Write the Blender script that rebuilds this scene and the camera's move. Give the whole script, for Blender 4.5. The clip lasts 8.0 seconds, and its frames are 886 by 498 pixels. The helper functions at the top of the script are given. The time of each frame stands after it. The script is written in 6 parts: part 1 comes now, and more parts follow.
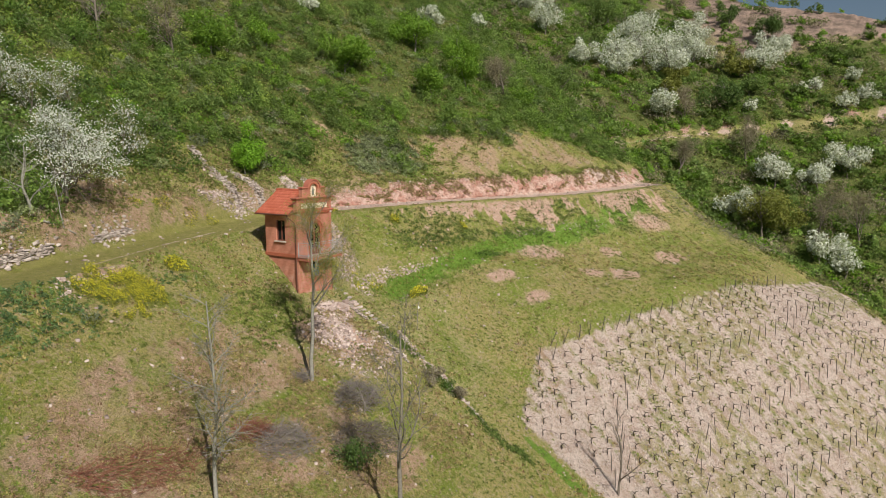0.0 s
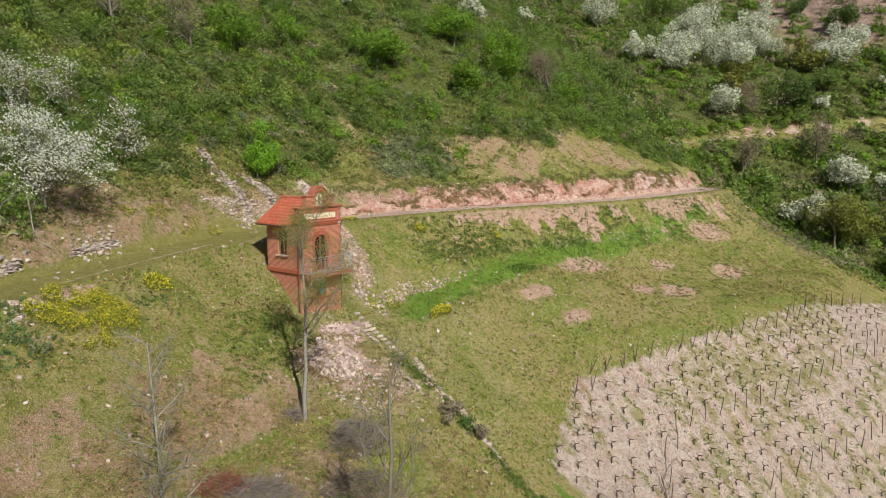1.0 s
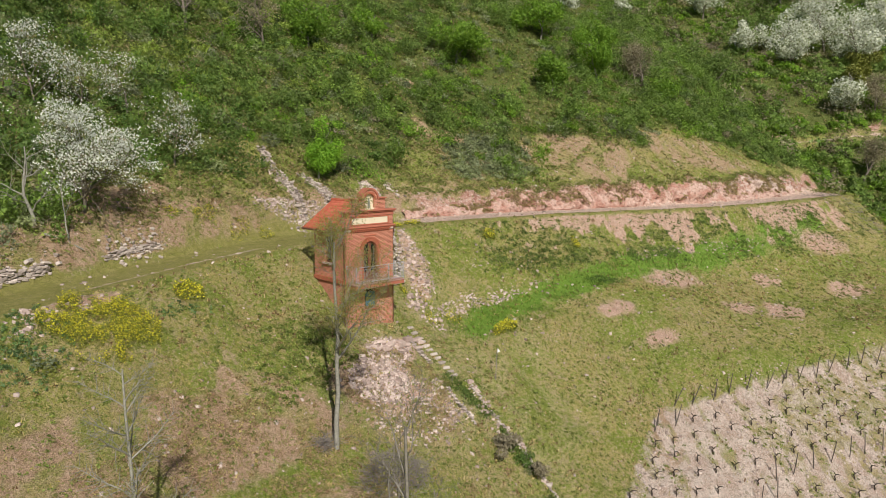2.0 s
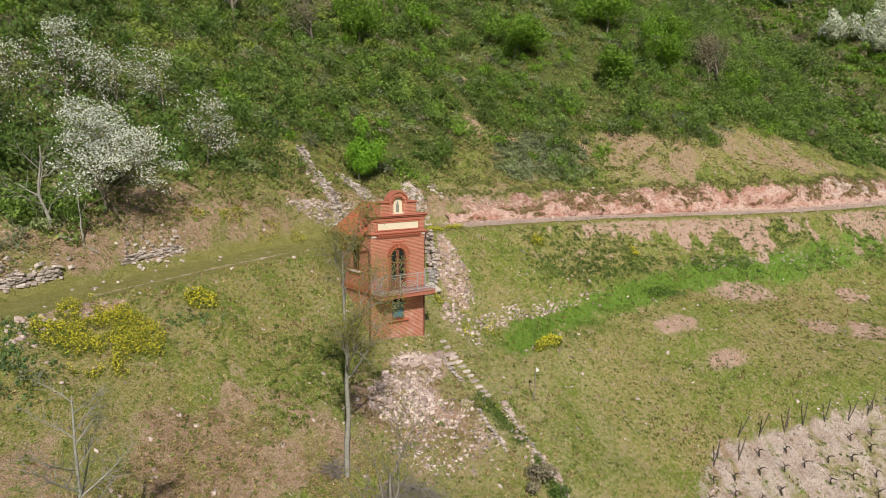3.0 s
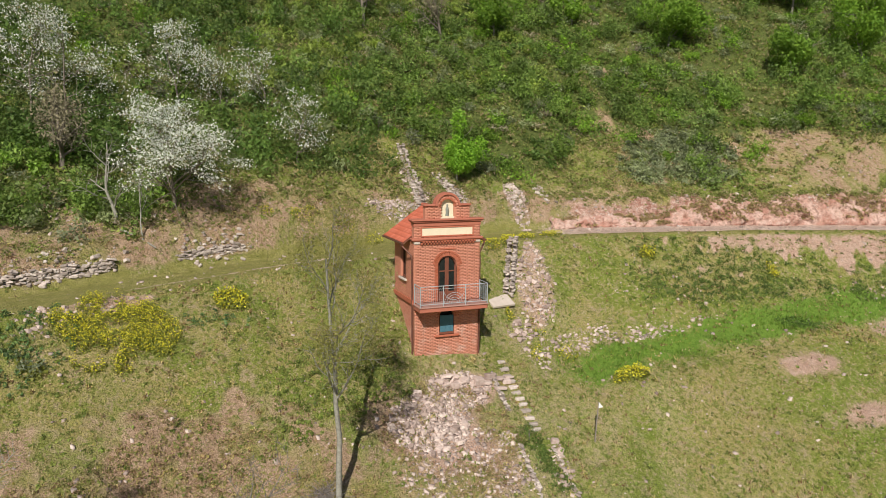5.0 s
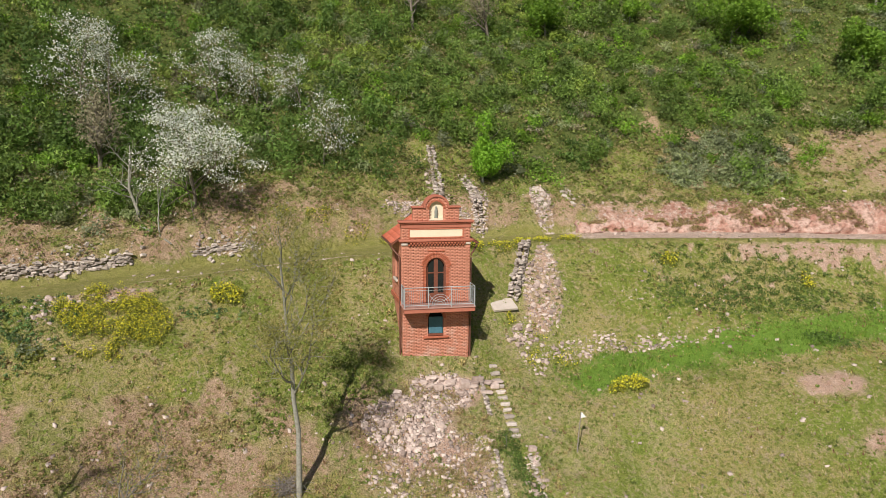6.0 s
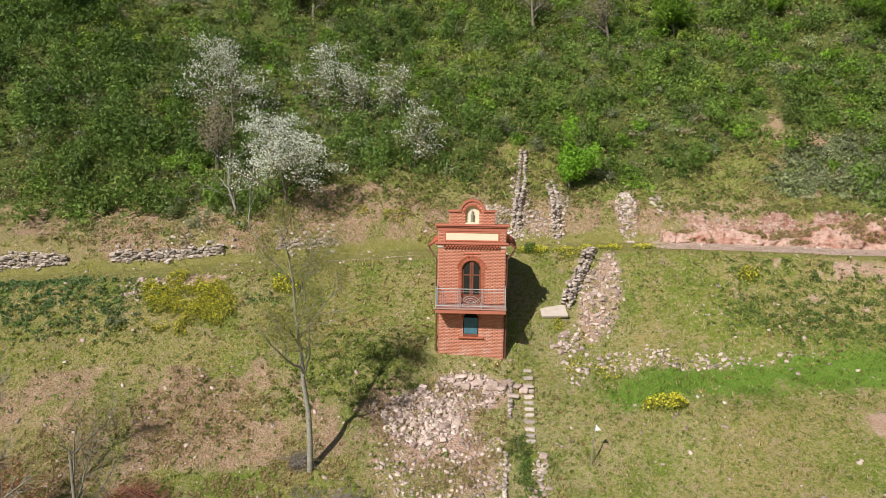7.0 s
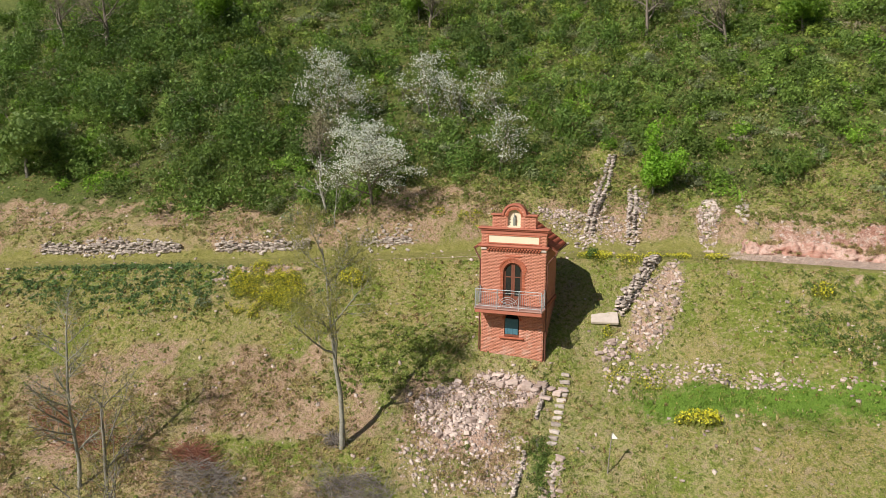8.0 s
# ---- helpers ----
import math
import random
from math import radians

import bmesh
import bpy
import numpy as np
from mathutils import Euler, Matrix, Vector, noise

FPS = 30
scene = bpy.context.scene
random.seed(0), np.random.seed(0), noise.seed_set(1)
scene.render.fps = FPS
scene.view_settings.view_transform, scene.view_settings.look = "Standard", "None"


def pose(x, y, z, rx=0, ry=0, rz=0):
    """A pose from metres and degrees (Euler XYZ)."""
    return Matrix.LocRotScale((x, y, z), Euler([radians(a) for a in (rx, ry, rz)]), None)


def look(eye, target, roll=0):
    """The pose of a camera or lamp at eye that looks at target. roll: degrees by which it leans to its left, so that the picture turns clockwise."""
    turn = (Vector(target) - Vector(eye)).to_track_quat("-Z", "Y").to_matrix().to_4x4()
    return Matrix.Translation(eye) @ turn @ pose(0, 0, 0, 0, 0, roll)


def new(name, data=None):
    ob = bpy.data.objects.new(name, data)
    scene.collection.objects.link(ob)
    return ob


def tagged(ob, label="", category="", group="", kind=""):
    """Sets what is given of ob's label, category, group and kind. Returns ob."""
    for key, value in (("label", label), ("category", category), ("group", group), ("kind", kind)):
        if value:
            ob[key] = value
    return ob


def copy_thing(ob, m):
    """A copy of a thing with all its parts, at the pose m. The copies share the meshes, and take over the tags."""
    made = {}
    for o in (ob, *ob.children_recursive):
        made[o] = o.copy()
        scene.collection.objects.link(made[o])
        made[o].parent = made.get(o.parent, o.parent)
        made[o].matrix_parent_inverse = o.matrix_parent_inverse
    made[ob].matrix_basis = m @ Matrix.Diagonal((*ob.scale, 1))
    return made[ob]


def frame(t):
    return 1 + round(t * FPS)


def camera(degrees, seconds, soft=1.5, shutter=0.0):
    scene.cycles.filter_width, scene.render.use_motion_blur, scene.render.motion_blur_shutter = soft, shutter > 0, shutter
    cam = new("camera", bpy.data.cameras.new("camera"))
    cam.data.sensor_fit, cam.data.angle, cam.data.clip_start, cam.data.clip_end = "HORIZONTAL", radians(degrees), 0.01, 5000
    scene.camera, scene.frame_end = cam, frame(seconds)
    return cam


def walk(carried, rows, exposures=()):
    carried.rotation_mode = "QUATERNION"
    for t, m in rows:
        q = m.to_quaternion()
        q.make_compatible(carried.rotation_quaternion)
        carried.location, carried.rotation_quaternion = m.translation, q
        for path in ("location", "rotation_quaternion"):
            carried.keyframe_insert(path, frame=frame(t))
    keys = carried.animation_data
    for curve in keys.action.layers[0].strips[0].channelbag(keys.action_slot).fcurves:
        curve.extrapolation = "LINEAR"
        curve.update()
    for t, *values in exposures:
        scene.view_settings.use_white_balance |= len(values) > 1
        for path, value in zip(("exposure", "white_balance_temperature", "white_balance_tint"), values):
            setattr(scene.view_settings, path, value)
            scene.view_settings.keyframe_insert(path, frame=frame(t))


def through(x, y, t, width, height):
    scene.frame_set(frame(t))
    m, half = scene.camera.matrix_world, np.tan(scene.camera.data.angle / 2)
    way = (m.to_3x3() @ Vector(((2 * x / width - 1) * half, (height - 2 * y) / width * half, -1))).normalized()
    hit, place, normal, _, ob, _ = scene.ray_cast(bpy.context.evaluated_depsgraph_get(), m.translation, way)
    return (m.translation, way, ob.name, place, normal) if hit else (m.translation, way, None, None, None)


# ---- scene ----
cam = camera(64.2, 8.0, soft=0.6)
PATH = [
    (0, (-37.066, -36.284, 10.322), (-35.425, -35.175, 10.048), -0.1),
    (0.5, (-33.58, -35.263, 10.455), (-31.98, -34.095, 10.181), -0.1),
    (1, (-30.649, -34.416, 10.568), (-29.097, -33.185, 10.293), -0.1),
    (1.5, (-27.893, -33.658, 10.537), (-26.433, -32.318, 10.263), -0.1),
    (2.8, (-22.27, -32.039, 10.658), (-21.028, -30.497, 10.376), 0.3),
    (3, (-21.506, -31.891, 10.609), (-20.297, -30.323, 10.329), 0.2),
    (3.5, (-19.074, -31.524, 10.574), (-17.983, -29.871, 10.294), 0.3),
    (4, (-17.005, -31.456, 10.566), (-16.035, -29.73, 10.282), 0.3),
    (4.5, (-14.843, -31.828, 10.512), (-14.0, -30.036, 10.228), 0.3),
    (4.7, (-13.896, -32.047, 10.521), (-13.109, -30.23, 10.237), 0.3),
    (5.8, (-8.377, -33.764, 10.55), (-7.9, -31.842, 10.271), 0.3),
    (6, (-7.013, -34.157, 10.594), (-6.596, -32.221, 10.314), 0.3),
    (6.5, (-3.147, -35.13, 10.724), (-2.986, -33.157, 10.443), 0.4),
    (7, (1.004, -35.888, 10.901), (0.867, -33.913, 10.62), 0.5),
    (7.5, (4.752, -36.182, 11.073), (4.346, -34.244, 10.791), 0.6),
    (8, (8.009, -36.137, 11.172), (7.389, -34.257, 10.89), 0.7),
]
walk(cam, [(t, look(eye, target, roll)) for t, eye, target, roll in PATH], exposures=[(0.0, -0.12), (3.5, -0.06), (6.0, 0.05), (8.0, 0.13)])

# ---- world, sun, exposure ----
SUN_DIR = Vector((-0.55, -1.0, 0.98)).normalized()          # towards the sun
world = bpy.data.worlds.new("sky")
scene.world = world
world.use_nodes = True
wn = world.node_tree.nodes
wn.clear()
sky = wn.new("ShaderNodeTexSky")
sky.sky_type = "NISHITA"
sky.sun_disc = False
sky.sun_elevation = math.asin(SUN_DIR.z)
sky.sun_rotation = math.atan2(SUN_DIR.x, SUN_DIR.y)
sky.altitude = 200
wbg = wn.new("ShaderNodeBackground")
wbg.inputs[1].default_value = 0.05
wout = wn.new("ShaderNodeOutputWorld")
world.node_tree.links.new(sky.outputs[0], wbg.inputs[0])
world.node_tree.links.new(wbg.outputs[0], wout.inputs[0])
sun_data = bpy.data.lights.new("sun", "SUN")
sun_data.energy, sun_data.angle, sun_data.color = 5.0, radians(0.53), (1.0, 0.94, 0.85)
sun = new("sun", sun_data)
sun.matrix_world = look(SUN_DIR * 200, (0, 0, 0))
scene.view_settings.exposure = 0.12

# ---- the lie of the land ----
# Cross-sections of the hillside at stations along the track: heights at offsets d from the track's middle line.
STATION = np.array([-40.0, -18, -4, 10, 24, 42, 60])
MIDDLE = np.array([-3.0, 3.2, 7.6, 9.2, 6.2, -0.3, -4.0])
OFFSET = np.array([-45.0, -28, -18, -12, -8, -5, -2.4, 2.0, 3.0, 8, 14, 24, 40])
SECTION = [
    (-22.5, -12.6, -6.7, -3.0, -0.5, 1.3, 2.9, 2.9, 4.6, 7.7, 11.8, 19.2, 31.8),
    (-22.3, -12.5, -6.9, -3.6, -0.6, 1.9, 3.7, 3.7, 5.4, 8.1, 11.6, 19.1, 31.8),
    (-22.2, -12.2, -6.0, -2.6, 0.4, 2.6, 4.4, 4.4, 6.6, 9.4, 13.3, 20.0, 32.0),
    (-21.8, -12.0, -5.6, -1.6, -0.5, 2.4, 4.9, 4.9, 6.9, 9.6, 13.9, 21.7, 32.5),
    (-21.1, -10.4, -3.8, -1.1, 0.6, 2.3, 5.1, 5.1, 6.9, 9.9, 13.3, 20.2, 32.4),
    (-20.4, -8.0, -2.9, -2.2, -0.6, 2.2, 5.2, 5.2, 7.5, 11.5, 15.0, 21.2, 32.6),
    (-20.0, -8.0, -3.2, -1.1, 1.1, 3.3, 5.5, 5.5, 7.6, 10.7, 14.8, 21.6, 32.8),
]
SECTION = np.array(SECTION)
LATTICE = np.random.RandomState(3).rand(256, 256)


def vnoise(x, y, size, k=0):
    """Smooth noise from 0 to 1 with bumps of that size."""
    u, v = x / size + 17.3 * k, y / size + 41.7 * k
    i, j = np.floor(u).astype(int), np.floor(v).astype(int)
    a, b = u - i, v - j
    a, b = a * a * (3 - 2 * a), b * b * (3 - 2 * b)
    i0, i1, j0, j1 = i % 256, (i + 1) % 256, j % 256, (j + 1) % 256
    return ((1 - a) * (1 - b) * LATTICE[i0, j0] + a * (1 - b) * LATTICE[i1, j0]
            + (1 - a) * b * LATTICE[i0, j1] + a * b * LATTICE[i1, j1])


def fbm(x, y, size, k=0, octaves=4):
    s, w = 0.0, 0.0
    for o in range(octaves):
        s, w = s + vnoise(x, y, size / 2 ** o, k + o) * 0.55 ** o, w + 0.55 ** o
    return s / w


def glide(knots, values, x):
    """Cubic glide through values at knots."""
    m = np.gradient(values, knots, axis=0)
    x = np.clip(x, knots[0], knots[-1])
    i = np.clip(np.searchsorted(knots, x) - 1, 0, len(knots) - 2)
    h = knots[i + 1] - knots[i]
    u = (x - knots[i]) / h
    return ((2 * u ** 3 - 3 * u * u + 1) * values[i] + (u ** 3 - 2 * u * u + u) * h * m[i]
            + (3 * u * u - 2 * u ** 3) * values[i + 1] + (u ** 3 - u * u) * h * m[i + 1])


def ramp(v, a, b):
    u = np.clip((v - a) / (b - a), 0, 1)
    return u * u * (3 - 2 * u)


def across(x, y):
    """Offset from the middle of the track, uphill positive."""
    return y - glide(STATION, MIDDLE, x)


def beyond(x, y):
    """How far outside the spur's rim, towards the gully; negative on the spur."""
    return x - (66.0 + np.where(y < -3, 0.22, 0.50) * (y + 3)) - 3 * (vnoise(x, y, 12, 5) - 0.5)


def far_up(x, y):
    """Distance uphill of the far track, on the slope across the gully, and the far track's height."""
    c = 0.66 * x - 0.75 * y
    n = 0.75 * x + 0.66 * y - 62 + 3.5 * np.sin(c / 14.0)
    return n, 11.2 + 0.105 * (c - 44)


def height(x, y, rough=1.0):
    x, y = np.asarray(x, float), np.asarray(y, float)
    d = across(x, y)
    cols = [glide(STATION, SECTION[:, j], x) for j in range(len(OFFSET))]
    z = np.zeros(np.broadcast(x, y).shape)
    for j in range(len(OFFSET) - 1):
        inside = (d >= OFFSET[j]) & (d < OFFSET[j + 1])
        u = (d - OFFSET[j]) / (OFFSET[j + 1] - OFFSET[j])
        z = np.where(inside, cols[j] * (1 - u) + cols[j + 1] * u, z)
    low = cols[0] - 22 * (1 - np.exp(0.62 * (np.minimum(d, -45) + 45) / 22))
    high = cols[-1] + 60 * (1 - np.exp(-0.8 * (np.maximum(d, 40) - 40) / 60))
    z = np.where(d < -45, low, np.where(d >= 40, high, z))
    b = beyond(x, y)
    z = z - 0.72 * np.where(b > -2, (np.maximum(b + 2, 0)) ** 2 / (np.maximum(b + 2, 0) + 4), 0)
    n, zr = far_up(x, y)
    bench = np.where(n < -1.2, n + 1.2, np.where(n > 1.2, n - 1.2, 0))
    far = zr + np.where(bench < 0, 0.75 * bench, 0.0) + np.where(bench > 0, 75 * (1 - np.exp(-0.72 * bench / 75)), 0)
    c = 0.66 * x - 0.75 * y
    crest = np.where(c < 112, 35 + 1.5 * (112 - c), 35 - 0.4 * (c - 112))
    far = np.where(n > crest, zr + 75 * (1 - np.exp(-0.72 * np.maximum(crest - 1.6, 0) / 75)) - 0.25 * (n - crest), far)
    far = np.maximum(far, -44)
    k = 2.0
    m = np.maximum(z, far)
    z = m + k * np.log(np.exp((z - m) / k) + np.exp((far - m) / k))
    # unevenness: less on the tracks
    flat = np.maximum(1 - ramp(np.abs(d + 0.1), 2.2, 3.2), 1 - ramp(np.abs(n), 1.4, 2.5)) * (x < 140)
    near_house = np.exp(-((x / 4.0) ** 2 + ((y - 1.5) / 4.0) ** 2))
    amp = (1 - 0.85 * flat) * (1 - 0.7 * near_house) * rough
    z = z + amp * (1.1 * (fbm(x, y, 9, 1) - 0.5) * ramp(np.abs(d), 3, 9) + 0.55 * (fbm(x, y, 2.2, 2, 3) - 0.5) + 0.22 * (vnoise(x, y, 0.7, 3) - 0.5))
    # the platform that carries the tower
    seat = np.exp(-((x / 2.8) ** 2 + ((y - 1.0) / 2.4) ** 2) ** 2)
    z = z * (1 - seat) + seat * (0.12 - 0.04 * x + 0.9 * y)
    # the cut bank is broken rock
    rock = ramp(d, 1.9, 2.4) * (1 - ramp(d, 3.0, 4.2)) * ramp(x, 8, 19) * (b < 0)
    z = z + rock * (0.9 * (fbm(x, y, 1.6, 7, 3) - 0.5) + 0.35 * (vnoise(x, y, 0.45, 8) - 0.5))
    # ruts on the near track
    rut = np.exp(-((np.abs(d) - 0.75) / 0.28) ** 2) * (np.abs(d) < 2)
    z = z - 0.06 * rut * (x < 62)
    return z


SHEET = {}


def ground_z(x, y):
    """Height of the built ground sheet at a place."""
    xs, ys, zs = SHEET["x"], SHEET["y"], SHEET["z"]
    i, j = int(np.searchsorted(xs, x)) - 1, int(np.searchsorted(ys, y)) - 1
    a, b = (x - xs[i]) / (xs[i + 1] - xs[i]), (y - ys[j]) / (ys[j + 1] - ys[j])
    return float((1 - a) * ((1 - b) * zs[i, j] + b * zs[i, j + 1]) + a * ((1 - b) * zs[i + 1, j] + b * zs[i + 1, j + 1]))


def blob(x, y, cx, cy, rx, ry, turn=0.0, edge=0.35, uneven=None):
    """1 inside an uneven oval patch, 0 outside."""
    c, s = math.cos(radians(turn)), math.sin(radians(turn))
    u, v = (c * (x - cx) + s * (y - cy)) / rx, (-s * (x - cx) + c * (y - cy)) / ry
    r = np.sqrt(u * u + v * v) + 0.9 * ((fbm(x, y, 3.0, 11, 3) if uneven is None else uneven) - 0.5)
    return 1 - ramp(r, 1 - edge, 1 + edge)


def in_vineyard(x, y):
    """Above 0 inside the vineyard: metres from its nearest edge."""
    top = -(y + 12.0 + 0.36 * (x - 19.0))
    left = (x - 6.2) - 3.0 * np.maximum(y + 13.6, 0)
    rim = -beyond(x, y) - 1.5
    return np.minimum(np.minimum(top, left), rim)


def zones(x, y):
    """Shares of ground cover at places: a dict of arrays from 0 to 1."""
    d = across(x, y)
    n, zr = far_up(x, y)
    b = beyond(x, y)
    spur = ramp(-b, -3, 1)
    g = fbm(x, y, 4.5, 21)
    f = fbm(x, y, 1.3, 27, 3)
    out = {}
    un = fbm(x, y, 3.0, 11, 3)

    def oval_patch(*a):
        return blob(x, y, *a, uneven=un)

    wob = 0.7 * (f - 0.5)
    track = (1 - ramp(np.abs(d + wob), 1.9, 2.7)) * spur
    out["track"] = track
    soil_track = ramp(x, 7, 16)
    out["earth_track"] = np.maximum(track * soil_track * ramp(d + wob, -1.5, -0.9),
                                    (1 - ramp(np.abs(n + wob), 0.4, 0.9)) * (1 - spur))
    out["earth_track"] = np.maximum(out["earth_track"], 0.75 * np.exp(-((d + 0.8) / 0.2) ** 2) * blob(x, y, -9.5, 5.2, 6.5, 3.0, 20, 0.35, un))
    cut = ramp(d, 1.9, 2.2) * (1 - ramp(d + 2.2 * (f - 0.5), 2.7, 3.6)) * spur
    out["cut"] = np.maximum(cut * ramp(x, 8, 19), ramp(n, 1.5, 2.2) * (1 - ramp(n + 4 * (f - 0.5), 2.2, 3.6)) * (1 - spur) * 0.9 * ramp(fbm(x, y, 9, 36), 0.40, 0.52))
    bare = np.zeros_like(d)
    for cx, cy, rx, ry, turn in ((34, 9.5, 9, 3.2, -28), (48, 5, 8, 2.5, -22), (23, 16, 2.5, 6, 10), (-7, 11.2, 5, 1.6, 12), (-20, 8.2, 6, 1.6, 20),
                                 (22, 30.5, 1.8, 1.2, 0), (25.5, 26, 1, 1.5, 0), 
                                 (-11.5, -4.8, 6.5, 2.4, 8), (-19, -6.8, 7, 2.6, 14), (-14, -10, 8, 2.2, 5),
                                 (-3, -5.0, 4.2, 3.0, -40), (14, -12, 3, 1.2, 30), (-9, -12, 4, 2, 0), (-18, -13, 6, 2, 0)):
        bare = np.maximum(bare, oval_patch(cx, cy, rx, ry, turn))
    bare = np.maximum(bare, 0.9 * ramp(d, 2.0, 2.4) * (1 - ramp(d + 4 * (g - 0.5) - 1.6 * (1 - ramp(x, -8, 2)), 3.8, 5.6)) * (1 - ramp(x, 14, 24)) * spur)
    fall = (-d - 2.5) / 3.6
    slip = ramp(-d, 2.3, 2.7) * (1 - ramp(fall, 0.8, 1.05)) * ramp(x, 11, 19) * (1 - ramp(x, 56, 60)) * ramp(0.6 * fbm(x, y, 3.0, 38) + 0.4 * fbm(x, y, 0.9, 39) - 0.14 * fall + 0.05 * ramp(x, 20, 30), 0.47, 0.53)
    out["bare"] = bare * (0.45 + 0.55 * ramp(f, 0.42, 0.62))
    vine = ramp(in_vineyard(x, y) + 2.0 * (g - 0.5), -0.6, 0.8)
    row = 0.5 + 0.5 * np.cos((0.93 * (x - 17.6) - 0.37 * (y + 12.2)) * 2 * math.pi / 1.55)
    out["vine"] = vine * (1 - 0.5 * ramp(0.6 * g + 0.4 * f + 0.15 * (row - 0.5), 0.44, 0.58))
    lush = 1.15 * np.exp(-((d + 9.8 - 0.14 * (x - 9) + 0.8 * (g - 0.5)) / 1.35) ** 2) * ramp(x, 5, 8) * (1 - ramp(x, 50, 62)) * spur
    lush = np.maximum.reduce([lush, 0.9 * oval_patch(-16.5, 10.0, 5, 1.6, 10), 0.9 * oval_patch(5.2, -17.6, 0.8, 3.6, 0)])
    out["lush"] = np.clip(1.05 * lush * (0.6 + 0.4 * ramp(f, 0.35, 0.6)), 0, 1)
    rubble = np.maximum(np.maximum(oval_patch(-0.1, -1.7, 2.0, 1.3, 10), oval_patch(-1.9, -3.6, 2.7, 1.7, 8)), 0.8 * oval_patch(7.3, 4.4, 1.1, 3.0, -25))
    for cx, cy, rx, ry in ((28.6, -4.2, 2.6, 1.1), (50.3, -8.5, 3.0, 1.1), (45, -12.6, 2.4, 1.1), (33.6, -11.3, 1.9, 1.3), (19.9, -4.5, 1.8, 0.8), (30.6, -9.2, 1.6, 0.9), (20.3, -7.9, 1.4, 0.7), (38, -8, 1.6, 0.8)):
        rubble = np.maximum(rubble, 0.95 * blob(x, y, cx, cy, 1.2 * rx, 1.2 * ry, -18, 0.5, 0.4 * un + 0.6 * f))
    rubble = np.maximum.reduce([rubble, slip, oval_patch(-15.4, 1.5, 2.1, 0.4, 13), 0.4 * oval_patch(-0.2, -6.2, 3.6, 1.8, 0)])
    out["rubble"] = 0.75 * rubble
    scree = ramp(n + 18 * (fbm(x, y, 20, 33) - 0.5), 16, 29) * (1 - spur) * ramp(0.66 * x - 0.75 * y, 66, 92)
    out["scree"] = scree
    out["dry"] = ramp(f + 0.5 * g, 0.5, 0.9) * oval_patch(3.5, -3.5, 9, 7, 0)
    wood = ramp(d + 6 * (g - 0.5) + 1.6 * ramp(-x, 12, 16), 4.2, 7.5) * spur + ramp(np.abs(n), 1.6, 3.2) * (1 - spur)
    clear = np.maximum.reduce([oval_patch(-4, 12.5, 5, 3.2, 0), oval_patch(34, 8.5, 10, 3.8, -28), oval_patch(50, 4.5, 9, 3.5, -22), oval_patch(22.5, 15, 2.2, 6, 10), oval_patch(8, 13.2, 10, 3.4, 0), oval_patch(20, 13, 4, 6, 0), oval_patch(3, 15, 3.2, 4.5, 0), oval_patch(6.5, 16.5, 3.0, 2.4, 0)])
    island = np.maximum(oval_patch(25.0, 13.4, 5.0, 3.4, -25), oval_patch(10.8, 16.2, 3.0, 1.8, 0))
    out["wood"] = np.clip(np.maximum(wood - clear, island), 0, 1) * (1 - scree)
    return out

# ---- materials ----
def material(name, rough=0.9, metal=0.0, spec=0.3):
    m = bpy.data.materials.new(name)
    m.use_nodes = True
    b = m.node_tree.nodes["Principled BSDF"]
    b.inputs["Roughness"].default_value, b.inputs["Metallic"].default_value = rough, metal
    b.inputs["Specular IOR Level"].default_value = spec
    return m, m.node_tree.nodes, m.node_tree.links, b


def tex_noise(nodes, links, scale, detail=4.0, rough=0.6, coord="Object"):
    t, c = nodes.new("ShaderNodeTexNoise"), nodes.new("ShaderNodeTexCoord")
    t.inputs["Scale"].default_value, t.inputs["Detail"].default_value, t.inputs["Roughness"].default_value = scale, detail, rough
    links.new(c.outputs[coord], t.inputs["Vector"])
    return t.outputs["Fac"]


def stretch(nodes, links, value, a, b, lo=0.0, hi=1.0):
    r = nodes.new("ShaderNodeMapRange")
    r.inputs[1].default_value, r.inputs[2].default_value, r.inputs[3].default_value, r.inputs[4].default_value = a, b, lo, hi
    links.new(value, r.inputs[0])
    return r.outputs[0]


def mixed(nodes, links, fac, a, b, blend="MIX"):
    """Mix of two colours; each may be a colour or a socket, and so may fac be a number."""
    m = nodes.new("ShaderNodeMix")
    m.data_type, m.blend_type = "RGBA", blend
    for value, socket in ((fac, m.inputs[0]), (a, m.inputs[6]), (b, m.inputs[7])):
        if isinstance(value, bpy.types.NodeSocket):
            links.new(value, socket)
        else:
            socket.default_value = value if isinstance(value, (int, float)) else (*value, 1)
    return m.outputs[2]


def bumped(nodes, links, bsdf, value, strength=0.4, distance=0.02):
    n = nodes.new("ShaderNodeBump")
    n.inputs["Strength"].default_value, n.inputs["Distance"].default_value = strength, distance
    links.new(value, n.inputs["Height"])
    links.new(n.outputs[0], bsdf.inputs["Normal"])


def attribute(nodes, name):
    a = nodes.new("ShaderNodeAttribute")
    a.attribute_name = name
    return a.outputs["Fac"]


